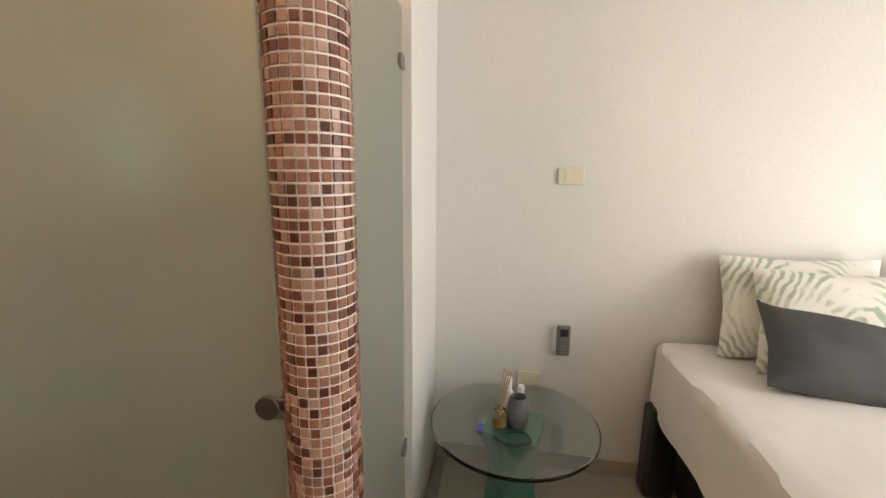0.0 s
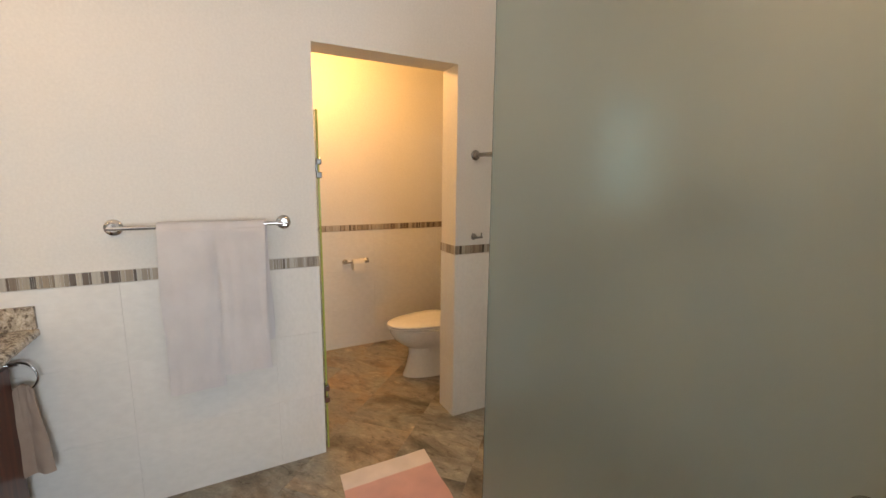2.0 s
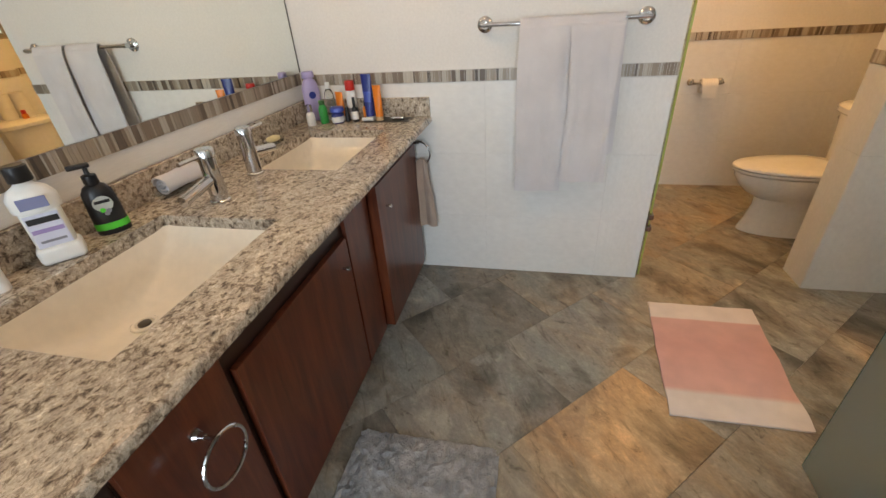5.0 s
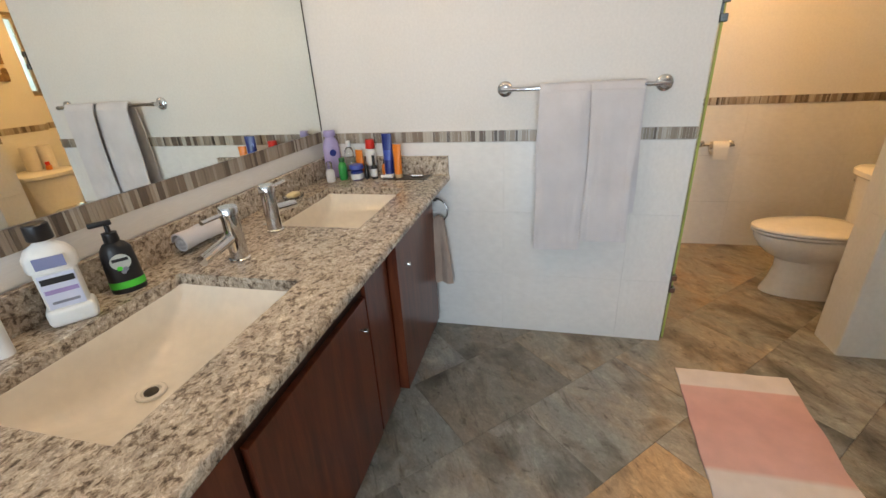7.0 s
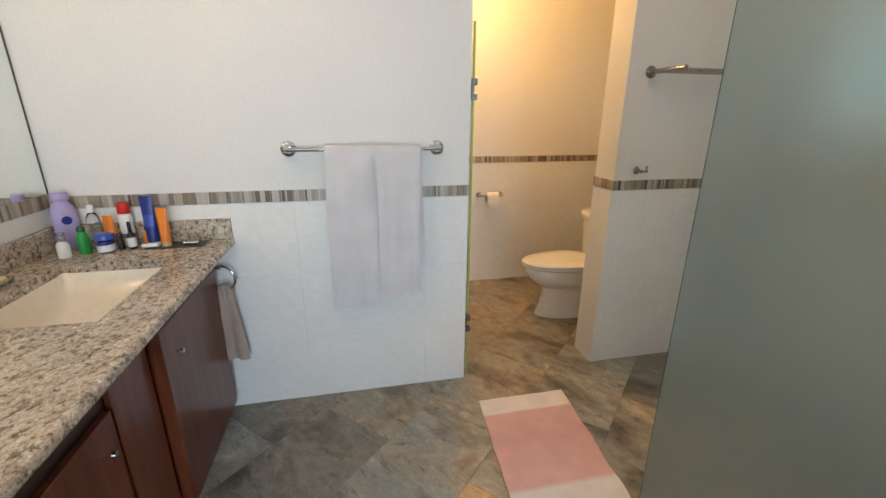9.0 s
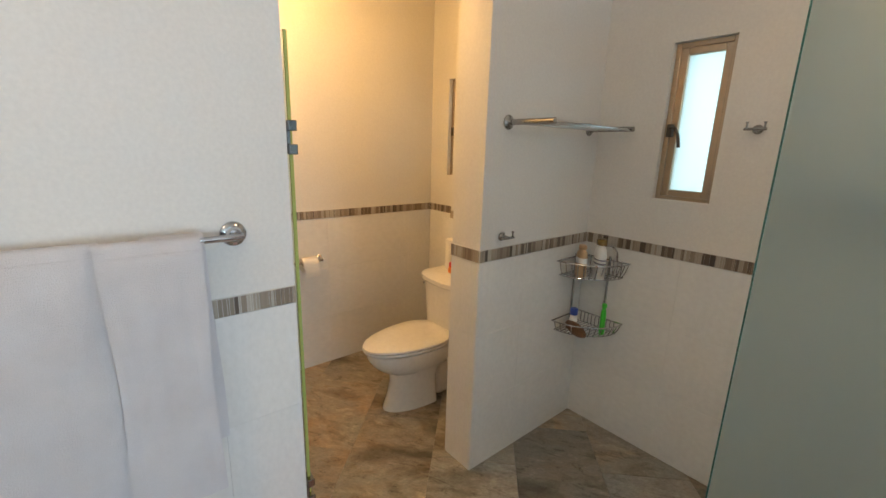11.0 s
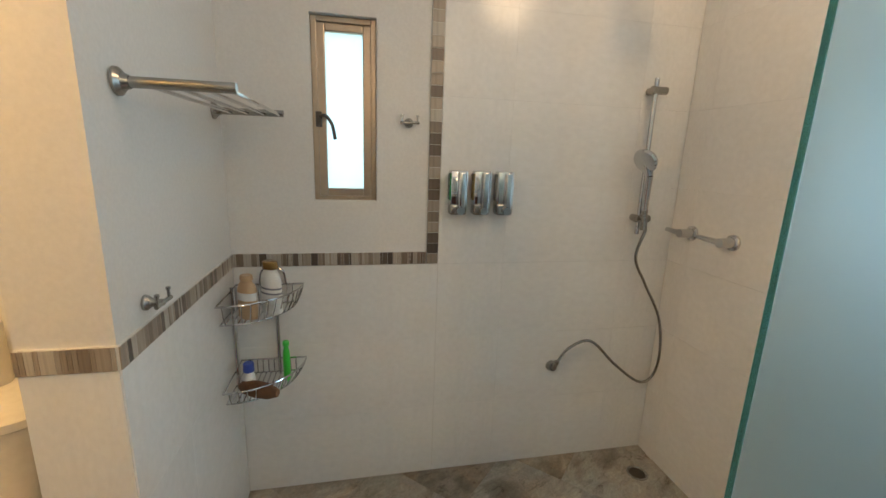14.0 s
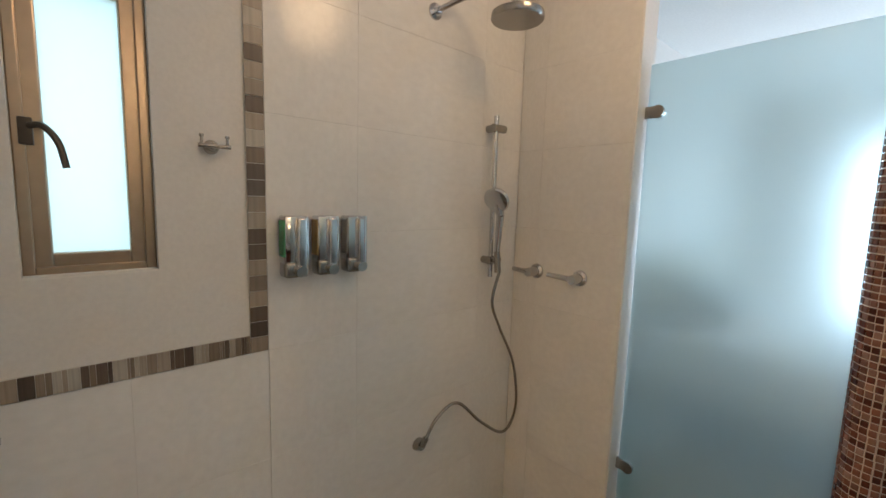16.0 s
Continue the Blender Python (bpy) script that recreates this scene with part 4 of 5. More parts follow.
tube_pack("toothpaste_tube", "white toothpaste tube standing with red print", (-0.705, -1.135, CZ), 0.17, 0.045, WHITEP, WHITEP, -35, "", RED)
tube_pack("toothpaste_tube", "white cream tube with navy cap by the splash", (-0.655, -1.15, CZ), 0.13, 0.045, WHITEP, NAVY, -30)



def rolled(u, v):
    """A cloth wound two and a half turns, loose and uneven along its length."""
    a = 5 * math.pi * u
    rad = 0.009 + 0.027 * u + 0.003 * noise.noise((u * 5, v * 4, 7))
    sag = 1 - 0.18 * max(0.0, -math.sin(a))
    return (-1.36 + 0.155 * v + 0.012 * noise.noise((u * 3, 2, 5)), -1.15 + rad * math.cos(a) - 0.01 * v, CZ + 0.036 + rad * sag * math.sin(a) + 0.002 * noise.noise((u * 9, v * 8, 1)))


tagged(part("rolled_towel", sheet(rolled, 80, 14, 0.005), TOWEL, None, "", True), "small rolled white face towel on granite", "towel")
sd = thing("soap_dish", "clear soap dish holding a cream soap bar", "soap dish", (-1.80, -1.135, CZ))
part("dish", lathe([(0.03, 0), (0.05, 0.003), (0.056, 0.016), (0.053, 0.016), (0.046, 0.006), (0.02, 0.005)], (0, 0, 0), 24, None, 1.0, 0.72), CLEAR, sd, "", True)
so = tagged(part("soap_bar", box(-0.03, 0.03, -0.019, 0.019, 0.0, 0.02, 0.008, None, 3), plain("cream_soap", (0.72, 0.62, 0.36), 0.4), None, "", True), "worn cream soap bar in a clear dish", "soap")
so.location = (-1.80, -1.135, CZ + 0.0085)

# towel rings on the vanity's front
for x, kind, rz in ((-2.225, TAUPE, 0.77), (-0.595, None, 0.66)):
    rg = thing("towel_ring", "chrome towel ring under the granite edge", "towel ring", (x, CAB_Y, rz - 0.01), "towel rings")
    bm = rosette((x, CAB_Y - 0.004, rz), (0, 1, 0), 0.022 if kind else 0.014)
    rod((x, CAB_Y + 0.015, rz), (x, CAB_Y + 0.05, rz), 0.008 if kind else 0.005, bm)
    part("post", bm, CHROME, rg, "", True)
    loop = [(x + (0.012 if kind else 0.06) * math.sin(2 * math.pi * i / 30), CAB_Y + 0.05 + (0.055 if kind else 0.0) * math.sin(2 * math.pi * i / 30), rz - 0.055 + 0.06 * math.cos(2 * math.pi * i / 30)) for i in range(30)]
    part("ring", tube(loop, 0.0045, None, 8, True), CHROME, rg, "", True)
    settle(rg)
    if kind:
        def fall(u, v, x=x):
            w = 0.05 + 0.05 * v
            z = 0.67 - 0.36 * v + 0.025 * math.sin(math.pi * u) * (v < 0.1)
            return (x + 0.018 + 0.014 * math.sin(u * 9) * v + 0.006 * noise.noise((u * 8, v * 4, 1)), CAB_Y + 0.058 + (u - 0.5) * 2 * w * 0.62, z)
        ht = tagged(part("hand_towel", sheet(fall, 20, 16, 0.012), kind, None, "", True), "taupe hand towel hanging through a chrome ring", "towel")

# ---- mats on the floor ----
pk = tagged(part("bath_mat", sheet(lambda u, v: (0.69 * (u - 0.5), 0.47 * (v - 0.5) - 0.055 * (u - 0.5) + 0.006 * noise.noise((u * 5, v * 2, 5)), 0.009 + 0.003 * noise.noise((u * 6, v * 6, 0))), 40, 26, 0.008), PINKMAT, None, "", True), "pink cotton bath mat with white ends on slate tiles", "bath mat")
pk.location = (-1.692, 0.79, 0.0005)


def shag(u, v):
    r = 0.02 * noise.noise((u * 9, v * 9, 2))
    return (-1.10 + 0.75 * u + 0.3 * r, -0.60 + 0.52 * v + 0.2 * r, 0.024 + 0.012 * noise.noise((u * 40, v * 30, 0)) - 0.014 * ((2 * u - 1) ** 10 + (2 * v - 1) ** 10))


bm = sheet(shag, 90, 64, 0.016)
tagged(part("shag_rug", bm, SHAG, None, "", True), "grey and white shaggy bath rug before the vanity", "rug")

# ---- toilet room ----
TX, TY = -2.93, 1.70
tl = thing("toilet", "white one-piece porcelain toilet with closed lid", "toilet", (TX, TY, 0))


def ring(cx, cy, rx, ryf, ryb, z, n=32):
    out = []
    for i in range(n):
        a = 2 * math.pi * i / n
        s = math.sin(a)
        out.append((cx + rx * math.cos(a), cy + (ryf if s < 0 else ryb) * s, z))
    return out


def loft(rings, bm=None):
    bm = bm or bmesh.new()
    vs = [[bm.verts.new(p) for p in r] for r in rings]
    n = len(vs[0])
    for a, b in zip(vs, vs[1:]):
        for i in range(n):
            bm.faces.new((a[i], a[(i + 1) % n], b[(i + 1) % n], b[i]))
    bm.faces.new(vs[0][::-1]), bm.faces.new(vs[-1])
    return bm


FY = TY - 0.12
part("bowl", loft([ring(TX, FY, 0.120, 0.290, 0.06, 0.0), ring(TX, FY, 0.118, 0.287, 0.06, 0.015), ring(TX, FY, 0.106, 0.262, 0.06, 0.08), ring(TX, FY, 0.100, 0.242, 0.06, 0.17), ring(TX, FY, 0.104, 0.246, 0.10, 0.225), ring(TX, FY - 0.005, 0.138, 0.305, 0.26, 0.262), ring(TX, FY - 0.01, 0.162, 0.345, 0.32, 0.305), ring(TX, FY - 0.02, 0.178, 0.368, 0.36, 0.355), ring(TX, FY - 0.02, 0.178, 0.37, 0.36, 0.385), ring(TX, FY - 0.02, 0.165, 0.355, 0.35, 0.392)]), PORCELAIN, tl, "", True)
part("trapway", box(TX - 0.085, TX + 0.085, FY + 0.05, 2.03, 0.0, 0.30, 0.035, None, 4), PORCELAIN, tl, "", True)
part("deck", box(TX - 0.165, TX + 0.165, FY + 0.06, 2.03, 0.27, 0.40, 0.025, None, 3), PORCELAIN, tl, "", True)
part("seat", loft([ring(TX, FY - 0.02, 0.178, 0.385, 0.17, 0.395), ring(TX, FY - 0.02, 0.185, 0.392, 0.175, 0.402), ring(TX, FY - 0.02, 0.182, 0.388, 0.172, 0.41)]), PORCELAIN, tl, "", True)
part("lid", loft([ring(TX, FY - 0.02, 0.180, 0.385, 0.18, 0.413), ring(TX, FY - 0.02, 0.188, 0.396, 0.185, 0.42), ring(TX, FY - 0.02, 0.186, 0.392, 0.183, 0.43), ring(TX, FY - 0.02, 0.170, 0.37, 0.17, 0.437), ring(TX, FY - 0.02, 0.10, 0.22, 0.10, 0.441)]), PORCELAIN, tl, "", True)


def tank_ring(z, hw, yb, yf, bow, n=20):
    pts = []
    for i in range(n + 1):
        u = 2 * i / n - 1
        pts.append((TX + hw * u, yf - bow * (1 - u * u) + 0.03 * abs(u) ** 8, z))
    return pts + [(TX + hw, yb, z), (TX - hw, yb, z)]


part("tank", loft([tank_ring(0.385, 0.175, 2.035, 1.72, 0.03), tank_ring(0.50, 0.195, 2.035, 1.725, 0.03), tank_ring(0.70, 0.215, 2.035, 1.72, 0.035)]), PORCELAIN, tl, "", True)
part("tank_lid", loft([tank_ring(0.702, 0.222, 2.038, 1.71, 0.038), tank_ring(0.71, 0.228, 2.039, 1.704, 0.04), tank_ring(0.735, 0.228, 2.039, 1.704, 0.04), tank_ring(0.748, 0.215, 2.035, 1.718, 0.036)]), PORCELAIN, tl, "", True)
bm = rod((TX - 0.214, 1.82, 0.655), (TX - 0.235, 1.818, 0.655), 0.013)
rod((TX - 0.232, 1.822, 0.655), (TX - 0.236, 1.75, 0.648), 0.006, bm, 12, 0.009)
part("flush_lever", bm, CHROME, tl, "small chrome flush lever", True)
settle(tl)


def paper_roll(at, h=0.1, r=0.05, up=True, label="white toilet paper roll standing on the tank"):
    t = thing("toilet_roll", label, "toilet paper", at, "toilet paper rolls")
    bm = bmesh.new()
    n = 28
    prof = [(0.02, 0), (r, 0), (r, h), (0.02, h)]
    rings = [[bm.verts.new((q * math.cos(2 * math.pi * i / n), q * math.sin(2 * math.pi * i / n), z)) for i in range(n)] for q, z in prof]
    for a, b in zip(rings, rings[1:] + rings[:1]):
        for i in range(n):
            bm.faces.new((a[i], a[(i + 1) % n], b[(i + 1) % n], b[i]))
    bmesh.ops.recalc_face_normals(bm, faces=bm.faces)
    part("roll", bm, CARD, t, "", True)
    bm = lathe([(0.0195, 0.002), (0.0195, h - 0.012)], (0, 0, 0), 20)
    part("core", bm, BROWN, t, "brown cardboard core", True)
    if not up:
        t.rotation_euler.x = radians(90)
    return t


for x, y in ((-3.05, 1.905), (-2.935, 1.925)):
    paper_roll((x, y, 0.7485))
    paper_roll((x, y, 0.849))
bottle("air_freshener", "small orange and red bottle before paper rolls", (-2.985, 1.835, 0.7485), 0.07, 0.05, 0.035, ORANGE, RED, 0.03, 0.7)

ph = thing("paper_holder", "chrome toilet paper holder on white tiles", "paper holder", (-3.67, 1.14, 0.785))
for yy in (1.045, 1.235):
    bm = rosette((-3.662, yy, 0.785), (1, 0, 0), 0.024)
    rod((-3.65, yy, 0.785), (-3.60, yy, 0.785), 0.009, bm)
    part("bracket", bm, CHROME, ph, "", True)
part("spindle", rod((-3.605, 1.045, 0.785), (-3.605, 1.235, 0.785), 0.008), CHROME, ph, "", True)
settle(ph)
paper_roll((-3.605, 1.195, 0.768), 0.1, 0.046, False, "half-used toilet paper roll on a chrome holder")
part("loose_sheet", sheet(lambda u, v: (-3.559 + 0.004 * math.sin(3 * v), 1.10 + 0.093 * u, 0.768 - 0.075 * v), 4, 6, 0.001), CARD, bpy.data.objects["toilet_roll.004"]).matrix_parent_inverse = pose(-3.605, 1.195, 0.768, 90, 0, 0).inverted()

pic = thing("driftwood_frame", "small picture framed in pale driftwood pieces", "picture", (-2.99, 2.04, 1.6))
PALEW = tinted("pale_driftwood", (0.62, 0.52, 0.36), (0.72, 0.62, 0.46), 14, 0.8)
DRIFT = tinted("brown_driftwood", (0.13, 0.075, 0.03), (0.30, 0.19, 0.09), 30, 0.8, 0, 120, 0.5)
part("board", box(-3.10, -2.84, 2.028, 2.0435, 1.475, 1.725, 0.006), PALEW, pic)
part("picture", box(-3.03, -2.92, 2.02, 2.0275, 1.54, 1.66, 0.002), CARD, pic)
random.seed(5)
for x0, x1, z0, z1 in ((-3.105, -3.05, 1.60, 1.73), (-2.98, -2.86, 1.69, 1.73), (-3.10, -2.98, 1.47, 1.515), (-2.885, -2.835, 1.475, 1.64), (-3.10, -3.06, 1.50, 1.56)):
    bm = box(x0, x1, 2.014, 2.0275, z0, z1, 0.006)
    for v in bm.verts:
        v.co += Vector((random.uniform(-0.006, 0.006), 0, random.uniform(-0.008, 0.008)))
    part("driftwood", bm, DRIFT, pic, "weathered brown driftwood piece")
settle(pic)

# toiletries in the caddy
bottle("shampoo_bottle", "tan shampoo bottle in a wire caddy", (-2.175, 2.015, 0.904), 0.165, 0.085, 0.055, TAN, TAN, 0.02, 0.6, [(0.5, 0.7, WHITEP)], rot=-40)
bottle("shampoo_bottle", "white shampoo bottle with gold cap and grey print", (-2.10, 2.06, 0.904), 0.205, 0.095, 0.055, WHITEP, GOLD, 0.03, 0.7, [(0.45, 0.49, GREYPRINT), (0.56, 0.6, GREYPRINT)], rot=-40)
bottle("roll_on_bottle", "white roll-on bottle with blue cap", (-2.19, 2.02, 0.594), 0.125, 0.044, 0.034, WHITEP, BLUE, 0.035, 0.95, [(0.2, 0.5, RED)])
bottle("lime_comb", "bright green plastic tube standing in caddy", (-2.065, 2.10, 0.594), 0.17, 0.028, 0.028, LIME, LIME, 0.02, 0.95)
br = tagged(part("bath_brush", lathe([(0.3, -0.5), (0.75, -0.38), (1.0, -0.05), (0.9, 0.25), (0.45, 0.48)], (0, 0, 0), 20, None, 0.034, 0.028), BROWN, None, "", True), "brown oval bath brush lying in a caddy", "brush")
br.data.transform(pose(0, 0, 0, 0, 90, 0) @ Matrix.Diagonal((1, 1, 0.17, 1)))
br.location = (-2.15, 1.985, 0.622)
br.rotation_euler.z = radians(-25)

# ---- bedroom ----
tb = thing("glass_table", "round glass side table on twisted green glass base", "side table", (0.235, 1.88, 0))
part("tabletop", lathe([(0.352, 0), (0.36, 0.004), (0.36, 0.012), (0.354, 0.016)], (0.235, 1.88, 0.434), 96), GLASS, tb).visible_shadow = False
for i in range(24):
    w = 0.165 - 0.06 * math.sin(math.pi * i / 23)
    bm = box(-w * 0.7, w * 0.7, -w * 0.7, w * 0.7, -0.0088, 0.0088, 0.001)
    bm.transform(pose(0.235, 1.88, 0.009 + i * 0.0178, 0, 0, i * 3.2))
    part("base_plate", bm, BASEGLASS, tb, "green glass plate")
settle(tb)
TZ = 0.4505
bottle("reed_diffuser", "clear reed diffuser bottle with amber oil", (0.175, 1.83, TZ), 0.11, 0.06, 0.06, CLEAR, None, 0.02, 0.4, [(0.05, 0.5, AMBERLIQ)])
for k in range(4):
    part("reed", rod((0, 0, 0.05), (0.012 + 0.01 * k, 0.03 - 0.012 * k, 0.25), 0.0025, None, 6), TAN, bpy.data.objects["reed_diffuser"], "thin wooden reed")
bottle("white_bottle", "slim white spray bottle on glass table", (0.21, 1.90, TZ), 0.19, 0.045, 0.045, WHITEP, WHITEP, 0.05, 0.6)
bottle("white_bottle", "slim white bottle with round cap", (0.265, 1.93, TZ), 0.14, 0.045, 0.045, WHITEP, WHITEP, 0.04, 0.6)
vs = tagged(part("clay_cup", lathe([(0.032, 0), (0.036, 0.004), (0.047, 0.05), (0.046, 0.085), (0.036, 0.125), (0.034, 0.13), (0.031, 0.128), (0.04, 0.085), (0.03, 0.02)], (0.25, 1.85, TZ), 28), tinted("grey_clay", (0.12, 0.12, 0.13), (0.22, 0.22, 0.23), 20, 0.6), None, "", True), "grey rounded clay cup on a glass table", "cup")
lt = thing("lighter", "blue plastic lighter lying on glass", "lighter", (0.095, 1.79, TZ))
part("body", box(-0.012, 0.012, -0.03, 0.03, 0, 0.012, 0.004), BLUE, lt)
part("head", box(-0.01, 0.01, 0.03, 0.045, 0, 0.011, 0.002), CHROME, lt)
cb = tagged(part("cable", tube(smooth_path([(0.15, 1.74, TZ + 0.004), (0.22, 1.70, TZ + 0.004), (0.30, 1.73, TZ + 0.004), (0.27, 1.79, TZ + 0.004), (0.2, 1.77, TZ + 0.004)], 8), 0.0032, None, 8), BLACK, None, "", True), "thin black looped cable on a glass table", "cable")

sw = thing("light_switch", "ivory rectangular wall switch plate", "switch", (0.458, WALL_N, 1.496))
part("plate", box(0.40, 0.516, WALL_N - 0.010, WALL_N - 0.001, 1.458, 1.534, 0.004), IVORY, sw)
part("rocker", box(0.43, 0.486, WALL_N - 0.013, WALL_N - 0.0095, 1.472, 1.52, 0.002), IVORY, sw)
settle(sw)
ol = thing("wall_outlet", "ivory wall outlet behind the side table", "outlet", (0.315, WALL_N, 0.49))
part("plate", box(0.257, 0.373, WALL_N - 0.010, WALL_N - 0.001, 0.458, 0.532, 0.004), IVORY, ol)
for x in (0.29, 0.335):
    part("socket", box(x - 0.014, x + 0.014, WALL_N - 0.012, WALL_N - 0.0095, 0.474, 0.516, 0.001), BLACK if x < 0 else IVORY, ol)
settle(ol)
rc = thing("wall_remote", "grey remote control in white wall holder", "remote control", (0.47, WALL_N, 0.69))
part("holder", box(0.428, 0.50, WALL_N - 0.016, WALL_N - 0.001, 0.63, 0.74, 0.005), WHITEP, rc)
part("body", box(0.445, 0.508, WALL_N - 0.036, WALL_N - 0.0165, 0.615, 0.768, 0.009, None, 3), plain("grey_plastic", (0.16, 0.15, 0.14), 0.4), rc, "", True)
part("screen", box(0.458, 0.496, WALL_N - 0.0375, WALL_N - 0.0355, 0.715, 0.752, 0.001), BLACK, rc)
for k in range(3):
    part("button", box(0.462, 0.492, WALL_N - 0.0385, WALL_N - 0.0355, 0.66 - 0.016 * k, 0.669 - 0.016 * k, 0.001), GREYPRINT, rc)
settle(rc)
rc.location += Vector((-0.008, 0, 0.023))

bed = thing("bed", "made bed with white sheet on dark base", "bed", (1.8, 1.2, 0))
BX0, BX1, BY0, BY1, BZ = 0.905, 2.75, 0.25, 2.155, 0.735
part("base", box(BX0 + 0.08, BX1 - 0.05, BY0 + 0.05, BY1, 0.06, 0.36, 0.015), BLACK, bed, "dark upholstered bed base", True)
for x, y in ((BX0 + 0.02, BY1 - 0.06), (BX0 + 0.1, BY0 + 0.1), (BX1 - 0.1, BY1 - 0.06), (BX1 - 0.1, BY0 + 0.1)):
    part("leg", box(x - 0.07, x + 0.07, y - 0.055, y + 0.055, 0.0, 0.45, 0.02), BLACK, bed)
part("mattress", box(BX0 + 0.01, BX1, BY0, BY1, 0.36, BZ - 0.012, 0.05, None, 4), SHEET, bed, "", True)


def bedsheet(u, v):
    s = u * 2.4
    y = BY0 - 0.01 + (BY1 - BY0 + 0.015) * v
    ripple = 0.020 * noise.noise((y * 5, s * 3, 4)) + 0.008 * noise.noise((y * 13, s * 7, 4))
    drop = 0.335 + 0.02 * math.sin(y * 3.1) - 0.06 * max(0, (v - 0.90) / 0.10)
    if s < drop:
        k = drop - s
        x = BX0 - 0.012 - 0.03 * k + 0.5 * ripple * k / 0.4 - 0.012 * math.sin(y * 17) * k
        z = BZ - k
    else:
        x = BX0 + min(s - drop, 1.79)
        z = BZ + 0.004 + 0.5 * ripple
    r = abs(s - drop)
    if r < 0.045:
        z -= 0.010 * (1 - r / 0.045)
    return (x, y, z)


tagged(part("bed_sheet", sheet(bedsheet, 90, 60, 0.004), SHEET, None, "", True), "rumpled white cotton bed sheet hanging over the side", "bed sheet")
settle(bed)


def pillow(name, label, cat, w, h, d, material, m, group=""):
    def f(s):
        def g(u, v):
            a, b = 2 * u - 1, 2 * v - 1
            edge = (1 - abs(a) ** 2.6) ** 0.55 * (1 - abs(b) ** 2.6) ** 0.55
            pinch = 1 - 0.07 * (1 - abs(a)) * abs(b) ** 4 - 0.0
            pinch2 = 1 - 0.07 * (1 - abs(b)) * abs(a) ** 4
            return (w / 2 * a * pinch2, s * (0.004 + d / 2 * edge * (1 + 0.15 * noise.noise((u * 4, v * 4, s * 3)))), h / 2 * b * pinch)
        return g
    bm = bmesh.new()
    sheet(f(1), 26, 20, 0, bm)
    sheet(f(-1), 26, 20, 0, bm)
    bmesh.ops.remove_doubles(bm, verts=bm.verts, dist=0.0085)
    bmesh.ops.recalc_face_normals(bm, faces=bm.faces)
    p = tagged(part(name, bm, material, None, "", True), label, cat, group)
    p.matrix_basis = m
    return p


pillow("pillow", "white pillow with pale green palm leaf print", "pillow", 0.62, 0.44, 0.15, LEAF, pose(1.40, 2.08, 0.955, -13, 0, 0), "leaf print pillows")
pillow("pillow", "white leaf-print pillow leaning on another pillow", "pillow", 0.66, 0.42, 0.16, LEAF, pose(1.50, 1.94, 0.94, -20, 0, -4), "leaf print pillows")
pillow("pillow", "leaf-print pillow at the bed's far side", "pillow", 0.62, 0.44, 0.15, LEAF, pose(2.15, 2.075, 0.955, -13, 0, 3), "leaf print pillows")
pillow("cushion", "charcoal grey rectangular cushion on the bed", "cushion", 0.66, 0.36, 0.15, GREYCLOTH, pose(1.47, 1.81, 0.850, -46, 7, -8))


# ---- lamps: a globe in the toilet room, small ceiling lamps elsewhere, the shower's only assumed ----
def ceiling_lamp(x, y, drop, label):
    c = thing("ceiling_lamp", label, "ceiling lamp", (x, y, CEIL), "ceiling lamps")
    part("base", lathe([(0.055, 0), (0.055, 0.015), (0.05, 0.018)], (x, y, CEIL - 0.0185), 24), WHITEP, c, "", True)
    part("socket", rod((x, y, CEIL - 0.018), (x, y, CEIL - drop), 0.018), WHITEP, c, "", True)
    settle(c)


ceiling_lamp(-3.1, 0.86, 0.19, "white ceiling lamp holder lighting the toilet room")
ceiling_lamp(-1.05, -0.72, 0.09, "small white ceiling lamp holder over the vanity")
# unseen holder, added to go with the shower's fill light
ceiling_lamp(-0.85, 1.22, 0.09, "added unseen white ceiling lamp holder over the shower")

# ---- mosaic column ----
CRAD, PIECE = 0.076, 0.0207
column = tagged(part("column", lathe([(CRAD - 0.004, 0), (CRAD - 0.004, CEIL)], (COL[0], COL[1], 0), 40), PINKGROUT, None, "", True), "round column clad in small red-brown mosaic", "column", "", "structure")
NC = 23
NR = int(CEIL / PIECE)
half = PIECE * 0.5 - 0.0022


def mosaic_shape(at=0.0, a=0.0):
    """One chip on the column: a slightly pillowed square."""
    out = []
    for r, k in ((CRAD - 0.004, 1.0), (CRAD - 0.0006, 1.0), (CRAD, 0.84)):
        da = half * k / CRAD
        out += [(r * math.cos(a + i * da), r * math.sin(a + i * da), at + j * half * k) for i, j in ((-1, -1), (1, -1), (1, 1), (-1, 1))]
    return out


CHIPF = [(0, 1, 5, 4), (1, 2, 6, 5), (2, 3, 7, 6), (3, 0, 4, 7), (4, 5, 9, 8), (5, 6, 10, 9), (6, 7, 11, 10), (7, 4, 8, 11), (8, 9, 10, 11)]
chip = bpy.data.meshes.new("mosaic_chip")
chip.from_pydata(mosaic_shape(), [], CHIPF)
chip.materials.append(MOSAIC)
rest_v, rest_f = [], []
row0 = int(1.25 / PIECE)
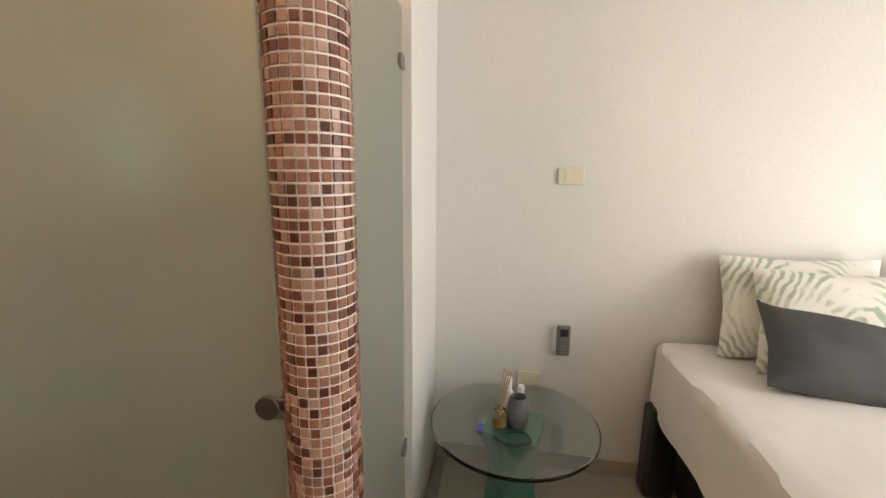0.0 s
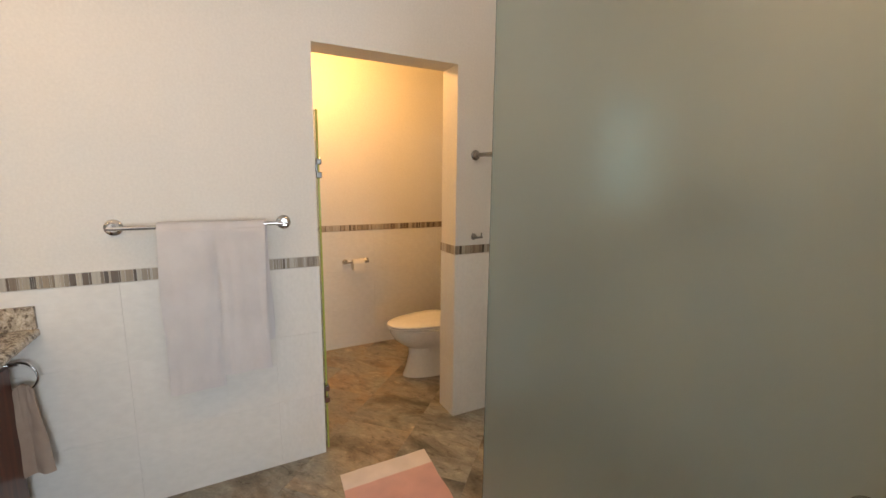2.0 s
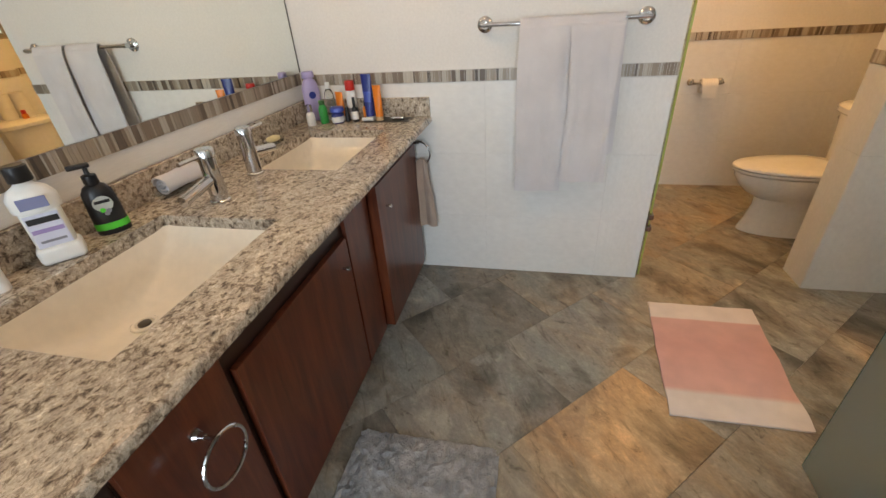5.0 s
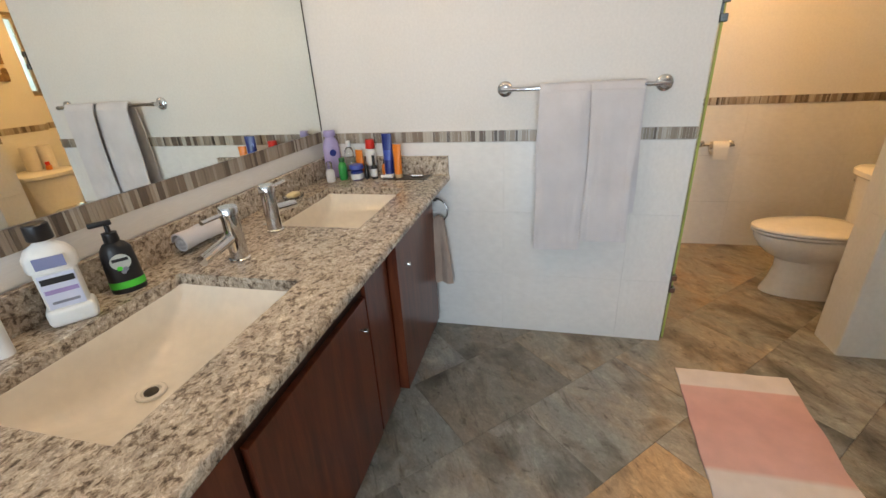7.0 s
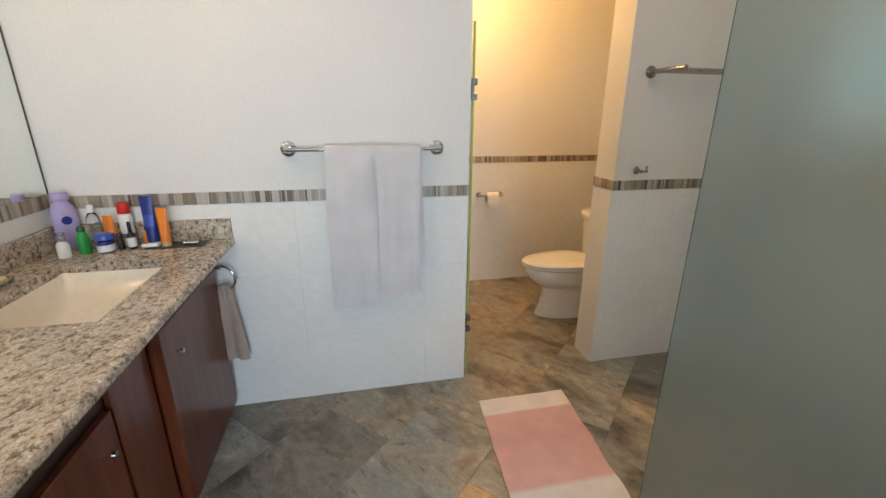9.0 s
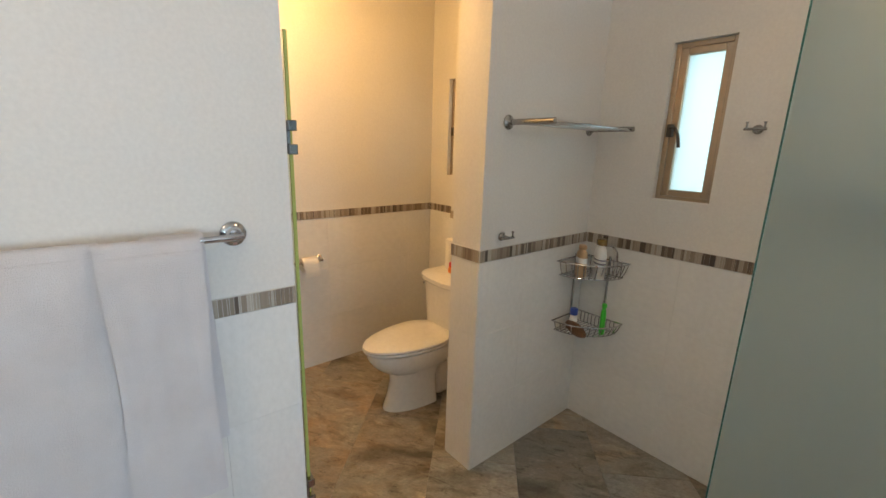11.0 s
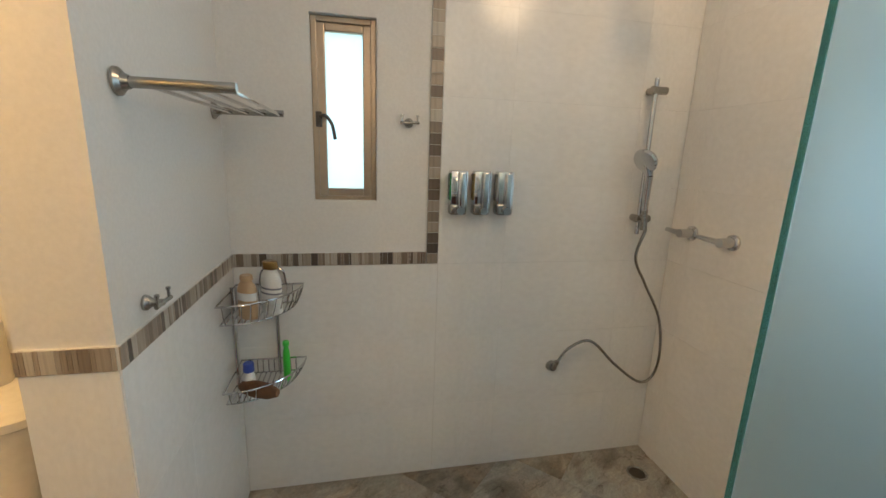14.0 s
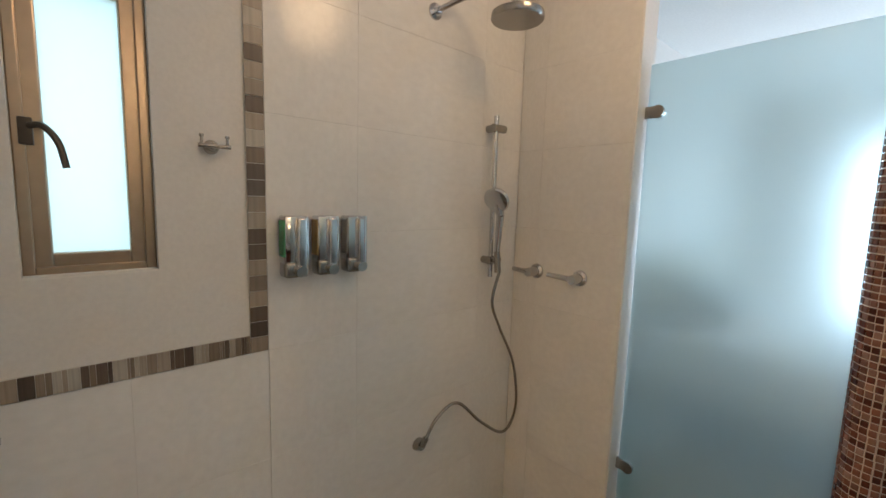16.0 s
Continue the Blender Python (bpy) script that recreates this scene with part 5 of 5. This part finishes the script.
for r in range(NR):
    for c in range(NC):
        a, z = 2 * math.pi * (c + 0.04 * math.sin(r * 2.1)) / NC, (r + 0.5) * PIECE
        if row0 <= r < row0 + 12:
            o = new("mosaic_chip", chip)
            o.parent = column
            o.matrix_basis = pose(COL[0], COL[1], z, 0, 0, math.degrees(a))
        else:
            k = len(rest_v)
            rest_v += [(x + COL[0], y + COL[1], zz) for x, y, zz in mosaic_shape(z, a)]
            rest_f += [tuple(i + k for i in f) for f in CHIPF]
me = bpy.data.meshes.new("mosaic")
me.from_pydata(rest_v, [], rest_f)
me.materials.append(MOSAIC_ALL)
rest = tagged(new("mosaic", me), "", "", "", "stuff")
rest.parent = column

# ---- wall tiles ----
TH = 0.006
unit = mesh_of("tile", box(-0.5, 0.5, -0.5, 0.5, -0.5, 0.5), WTILE)


def tile_face(parent, axis, at, out, u0, u1, z0, z1, tw=0.60, th=0.345, shift=0.0):
    """White tiles on a wall face, TH proud, with fine joints."""
    back = bmesh.new()
    z = z0
    while z < z1 - 0.01:
        zt = min(z + th, z1)
        u = u0 - shift
        while u < u1 - 0.005:
            a, b = max(u, u0), min(u + tw, u1)
            if b - a > 0.01:
                o = new("tile", unit)
                o.parent = parent
                su, sz, m = b - a - 0.0006, zt - z - 0.0006, at + out * TH / 2
                if axis == "x":
                    o.matrix_basis = Matrix.Translation((m, (a + b) / 2, (z + zt) / 2)) @ Matrix.Diagonal((TH, su, sz, 1))
                else:
                    o.matrix_basis = Matrix.Translation(((a + b) / 2, m, (z + zt) / 2)) @ Matrix.Diagonal((su, TH, sz, 1))
            u += tw
        z = zt


BAND0, BAND1 = 1.052, 1.106
tile_face(wall_west, "x", WALL_W - 0.003, 1, WALL_S, DOOR[0], 0, BAND0, 0.60, 0.35, 0.25)
tile_face(wall_west, "x", WALL_W - 0.003, 1, DOOR[1], WALL_N - 0.006, 0, BAND0, 0.60, 0.35, 0.3)
tile_face(wall_west, "y", DOOR[1] + 0.003, -1, WALL_W - 0.18, WALL_W, 0, BAND0, 0.60, 0.35)
tile_face(wall_north, "y", WALL_N + 0.003, -1, WALL_W, -1.434, 0, BAND0, 0.60, 0.35, 0.1)
tile_face(wall_north, "y", WALL_N + 0.003, -1, -1.431, -0.279, 0, CEIL - 0.002, 0.60, 0.35, 0.3)
tile_face(wall_shower, "x", -0.273, -1, 1.66, WALL_N - 0.006, 0, CEIL - 0.002, 0.60, 0.35, 0.2)
tile_face(wall_toilet_west, "x", -3.673, 1, 0.31, WALL_N - 0.004, 0, BAND0, 0.60, 0.35, 0.2)
tile_face(wall_north, "y", WALL_N + 0.003, -1, -3.664, -3.246, 0, BAND0, 0.60, 0.35)
tile_face(wall_chase, "y", 2.048, -1, -3.327, WALL_W - 0.182, 0, BAND0, 0.60, 0.35)
tile_face(wall_south, "y", WALL_S - 0.003, 1, WALL_W + 0.012, 0.42, 0.99, BAND0 + 0.008, 0.60, 0.35)

# ---- striped borders ----
stick = mesh_of("border_piece", box(-0.5, 0.5, -0.5, 0.5, -0.5, 0.5), STICK)
rnd = random.Random(11)


def border(axis, at, out, u0, u1, z0, z1, label="brown striped glass mosaic border", upright=False):
    """A row of narrow upright chips, in light grout, along a wall."""
    t = 0.008
    if axis == "x":
        b = box(min(at, at + out * t * 0.7), max(at, at + out * t * 0.7), u0, u1, z0, z1)
    else:
        b = box(u0, u1, min(at, at + out * t * 0.7), max(at, at + out * t * 0.7), z0, z1)
    base = tagged(part("trim", b, GROUT), label, "border", "", "structure")
    m = at + out * t / 2

    def put(ua, ub, za, zb):
        o = new("border_piece", stick)
        o.parent = base
        if axis == "x":
            o.matrix_basis = Matrix.Translation((m, (ua + ub) / 2, (za + zb) / 2)) @ Matrix.Diagonal((t, ub - ua - 0.0016, zb - za - 0.003, 1))
        else:
            o.matrix_basis = Matrix.Translation(((ua + ub) / 2, m, (za + zb) / 2)) @ Matrix.Diagonal((ub - ua - 0.001, t, zb - za - 0.002, 1))

    if upright:
        z = z0
        while z < z1 - 0.004:
            zt = min(z + 0.046, z1)
            put(u0, u1, z, zt)
            z = zt
    else:
        u = u0
        while u < u1 - 0.003:
            w = min(rnd.choice((0.006, 0.009, 0.012, 0.016, 0.022, 0.028, 0.010)), u1 - u)
            put(u, u + w, z0, z1)
            u += w


border("x", WALL_W, 1, WALL_S + 0.012, DOOR[0], BAND0, BAND1)
border("x", WALL_W, 1, DOOR[1] - 0.006, WALL_N - 0.009, BAND0, BAND1)
border("y", DOOR[1], -1, WALL_W - 0.18, WALL_W + 0.001, BAND0, BAND1)
border("y", WALL_N, -1, WALL_W + 0.008, -1.486, BAND0, BAND1)
border("y", WALL_N, -1, -1.484, -1.434, BAND0, CEIL - 0.003, upright=True)
border("x", -3.67, 1, 0.31, WALL_N - 0.009, BAND0, BAND1)
border("y", WALL_N, -1, -3.66, -3.246, BAND0, BAND1)
border("y", 2.045, -1, -3.245, WALL_W - 0.182, BAND0, BAND1)
border("y", WALL_S, 1, WALL_W + 0.009, 0.42, BAND0 + 0.008, BAND1 + 0.010)

# skirting in the bedroom
tagged(part("baseboard", box(-0.150, BX1 + 0.8, WALL_N - 0.012, WALL_N - 0.001, 0, 0.085, 0.002), BEDFLOOR), "beige tile skirting along the bedroom wall", "baseboard", "", "structure")
tagged(part("baseboard", box(-0.161, -0.150, 1.66, WALL_N - 0.001, 0, 0.085, 0.002), BEDFLOOR), "beige tile skirting along the bedroom wall", "baseboard", "", "structure")

# ---- floor tiles, laid at 45 degrees ----
TU, TV = 0.42, 0.62
slab = mesh_of("floor_tile", box(-TU / 2 + 0.0007, TU / 2 - 0.0007, -TV / 2 + 0.0007, TV / 2 - 0.0007, -0.008, 0.0, 0.0006, None, 1), SLATE)
tan_slab = slab.copy()
tan_slab.materials[0] = SLATE_TAN
o_u, o_v = -0.83, 1.39
rot = pose(0, 0, 0, 0, 0, 45)
for i in range(-9, 9):
    for j in range(-9, 9):
        u, v = o_u + (i + 0.5) * TU, o_v + (j + 0.5 + 0.5 * (i % 2)) * TV
        p = rot @ Vector((u, v, 0))
        if -3.95 < p.x < 0.05 and -1.45 < p.y < 2.55 and not (p.x < -2.70 and p.y < -0.12):
            o = new("floor_tile", tan_slab if (i, j) == (0, -1) else slab)
            o.parent = floor
            o.matrix_basis = Matrix.Translation((p.x, p.y, 0)) @ pose(0, 0, 0, 0, 0, 45 + (180 if (i + j) % 2 else 0))
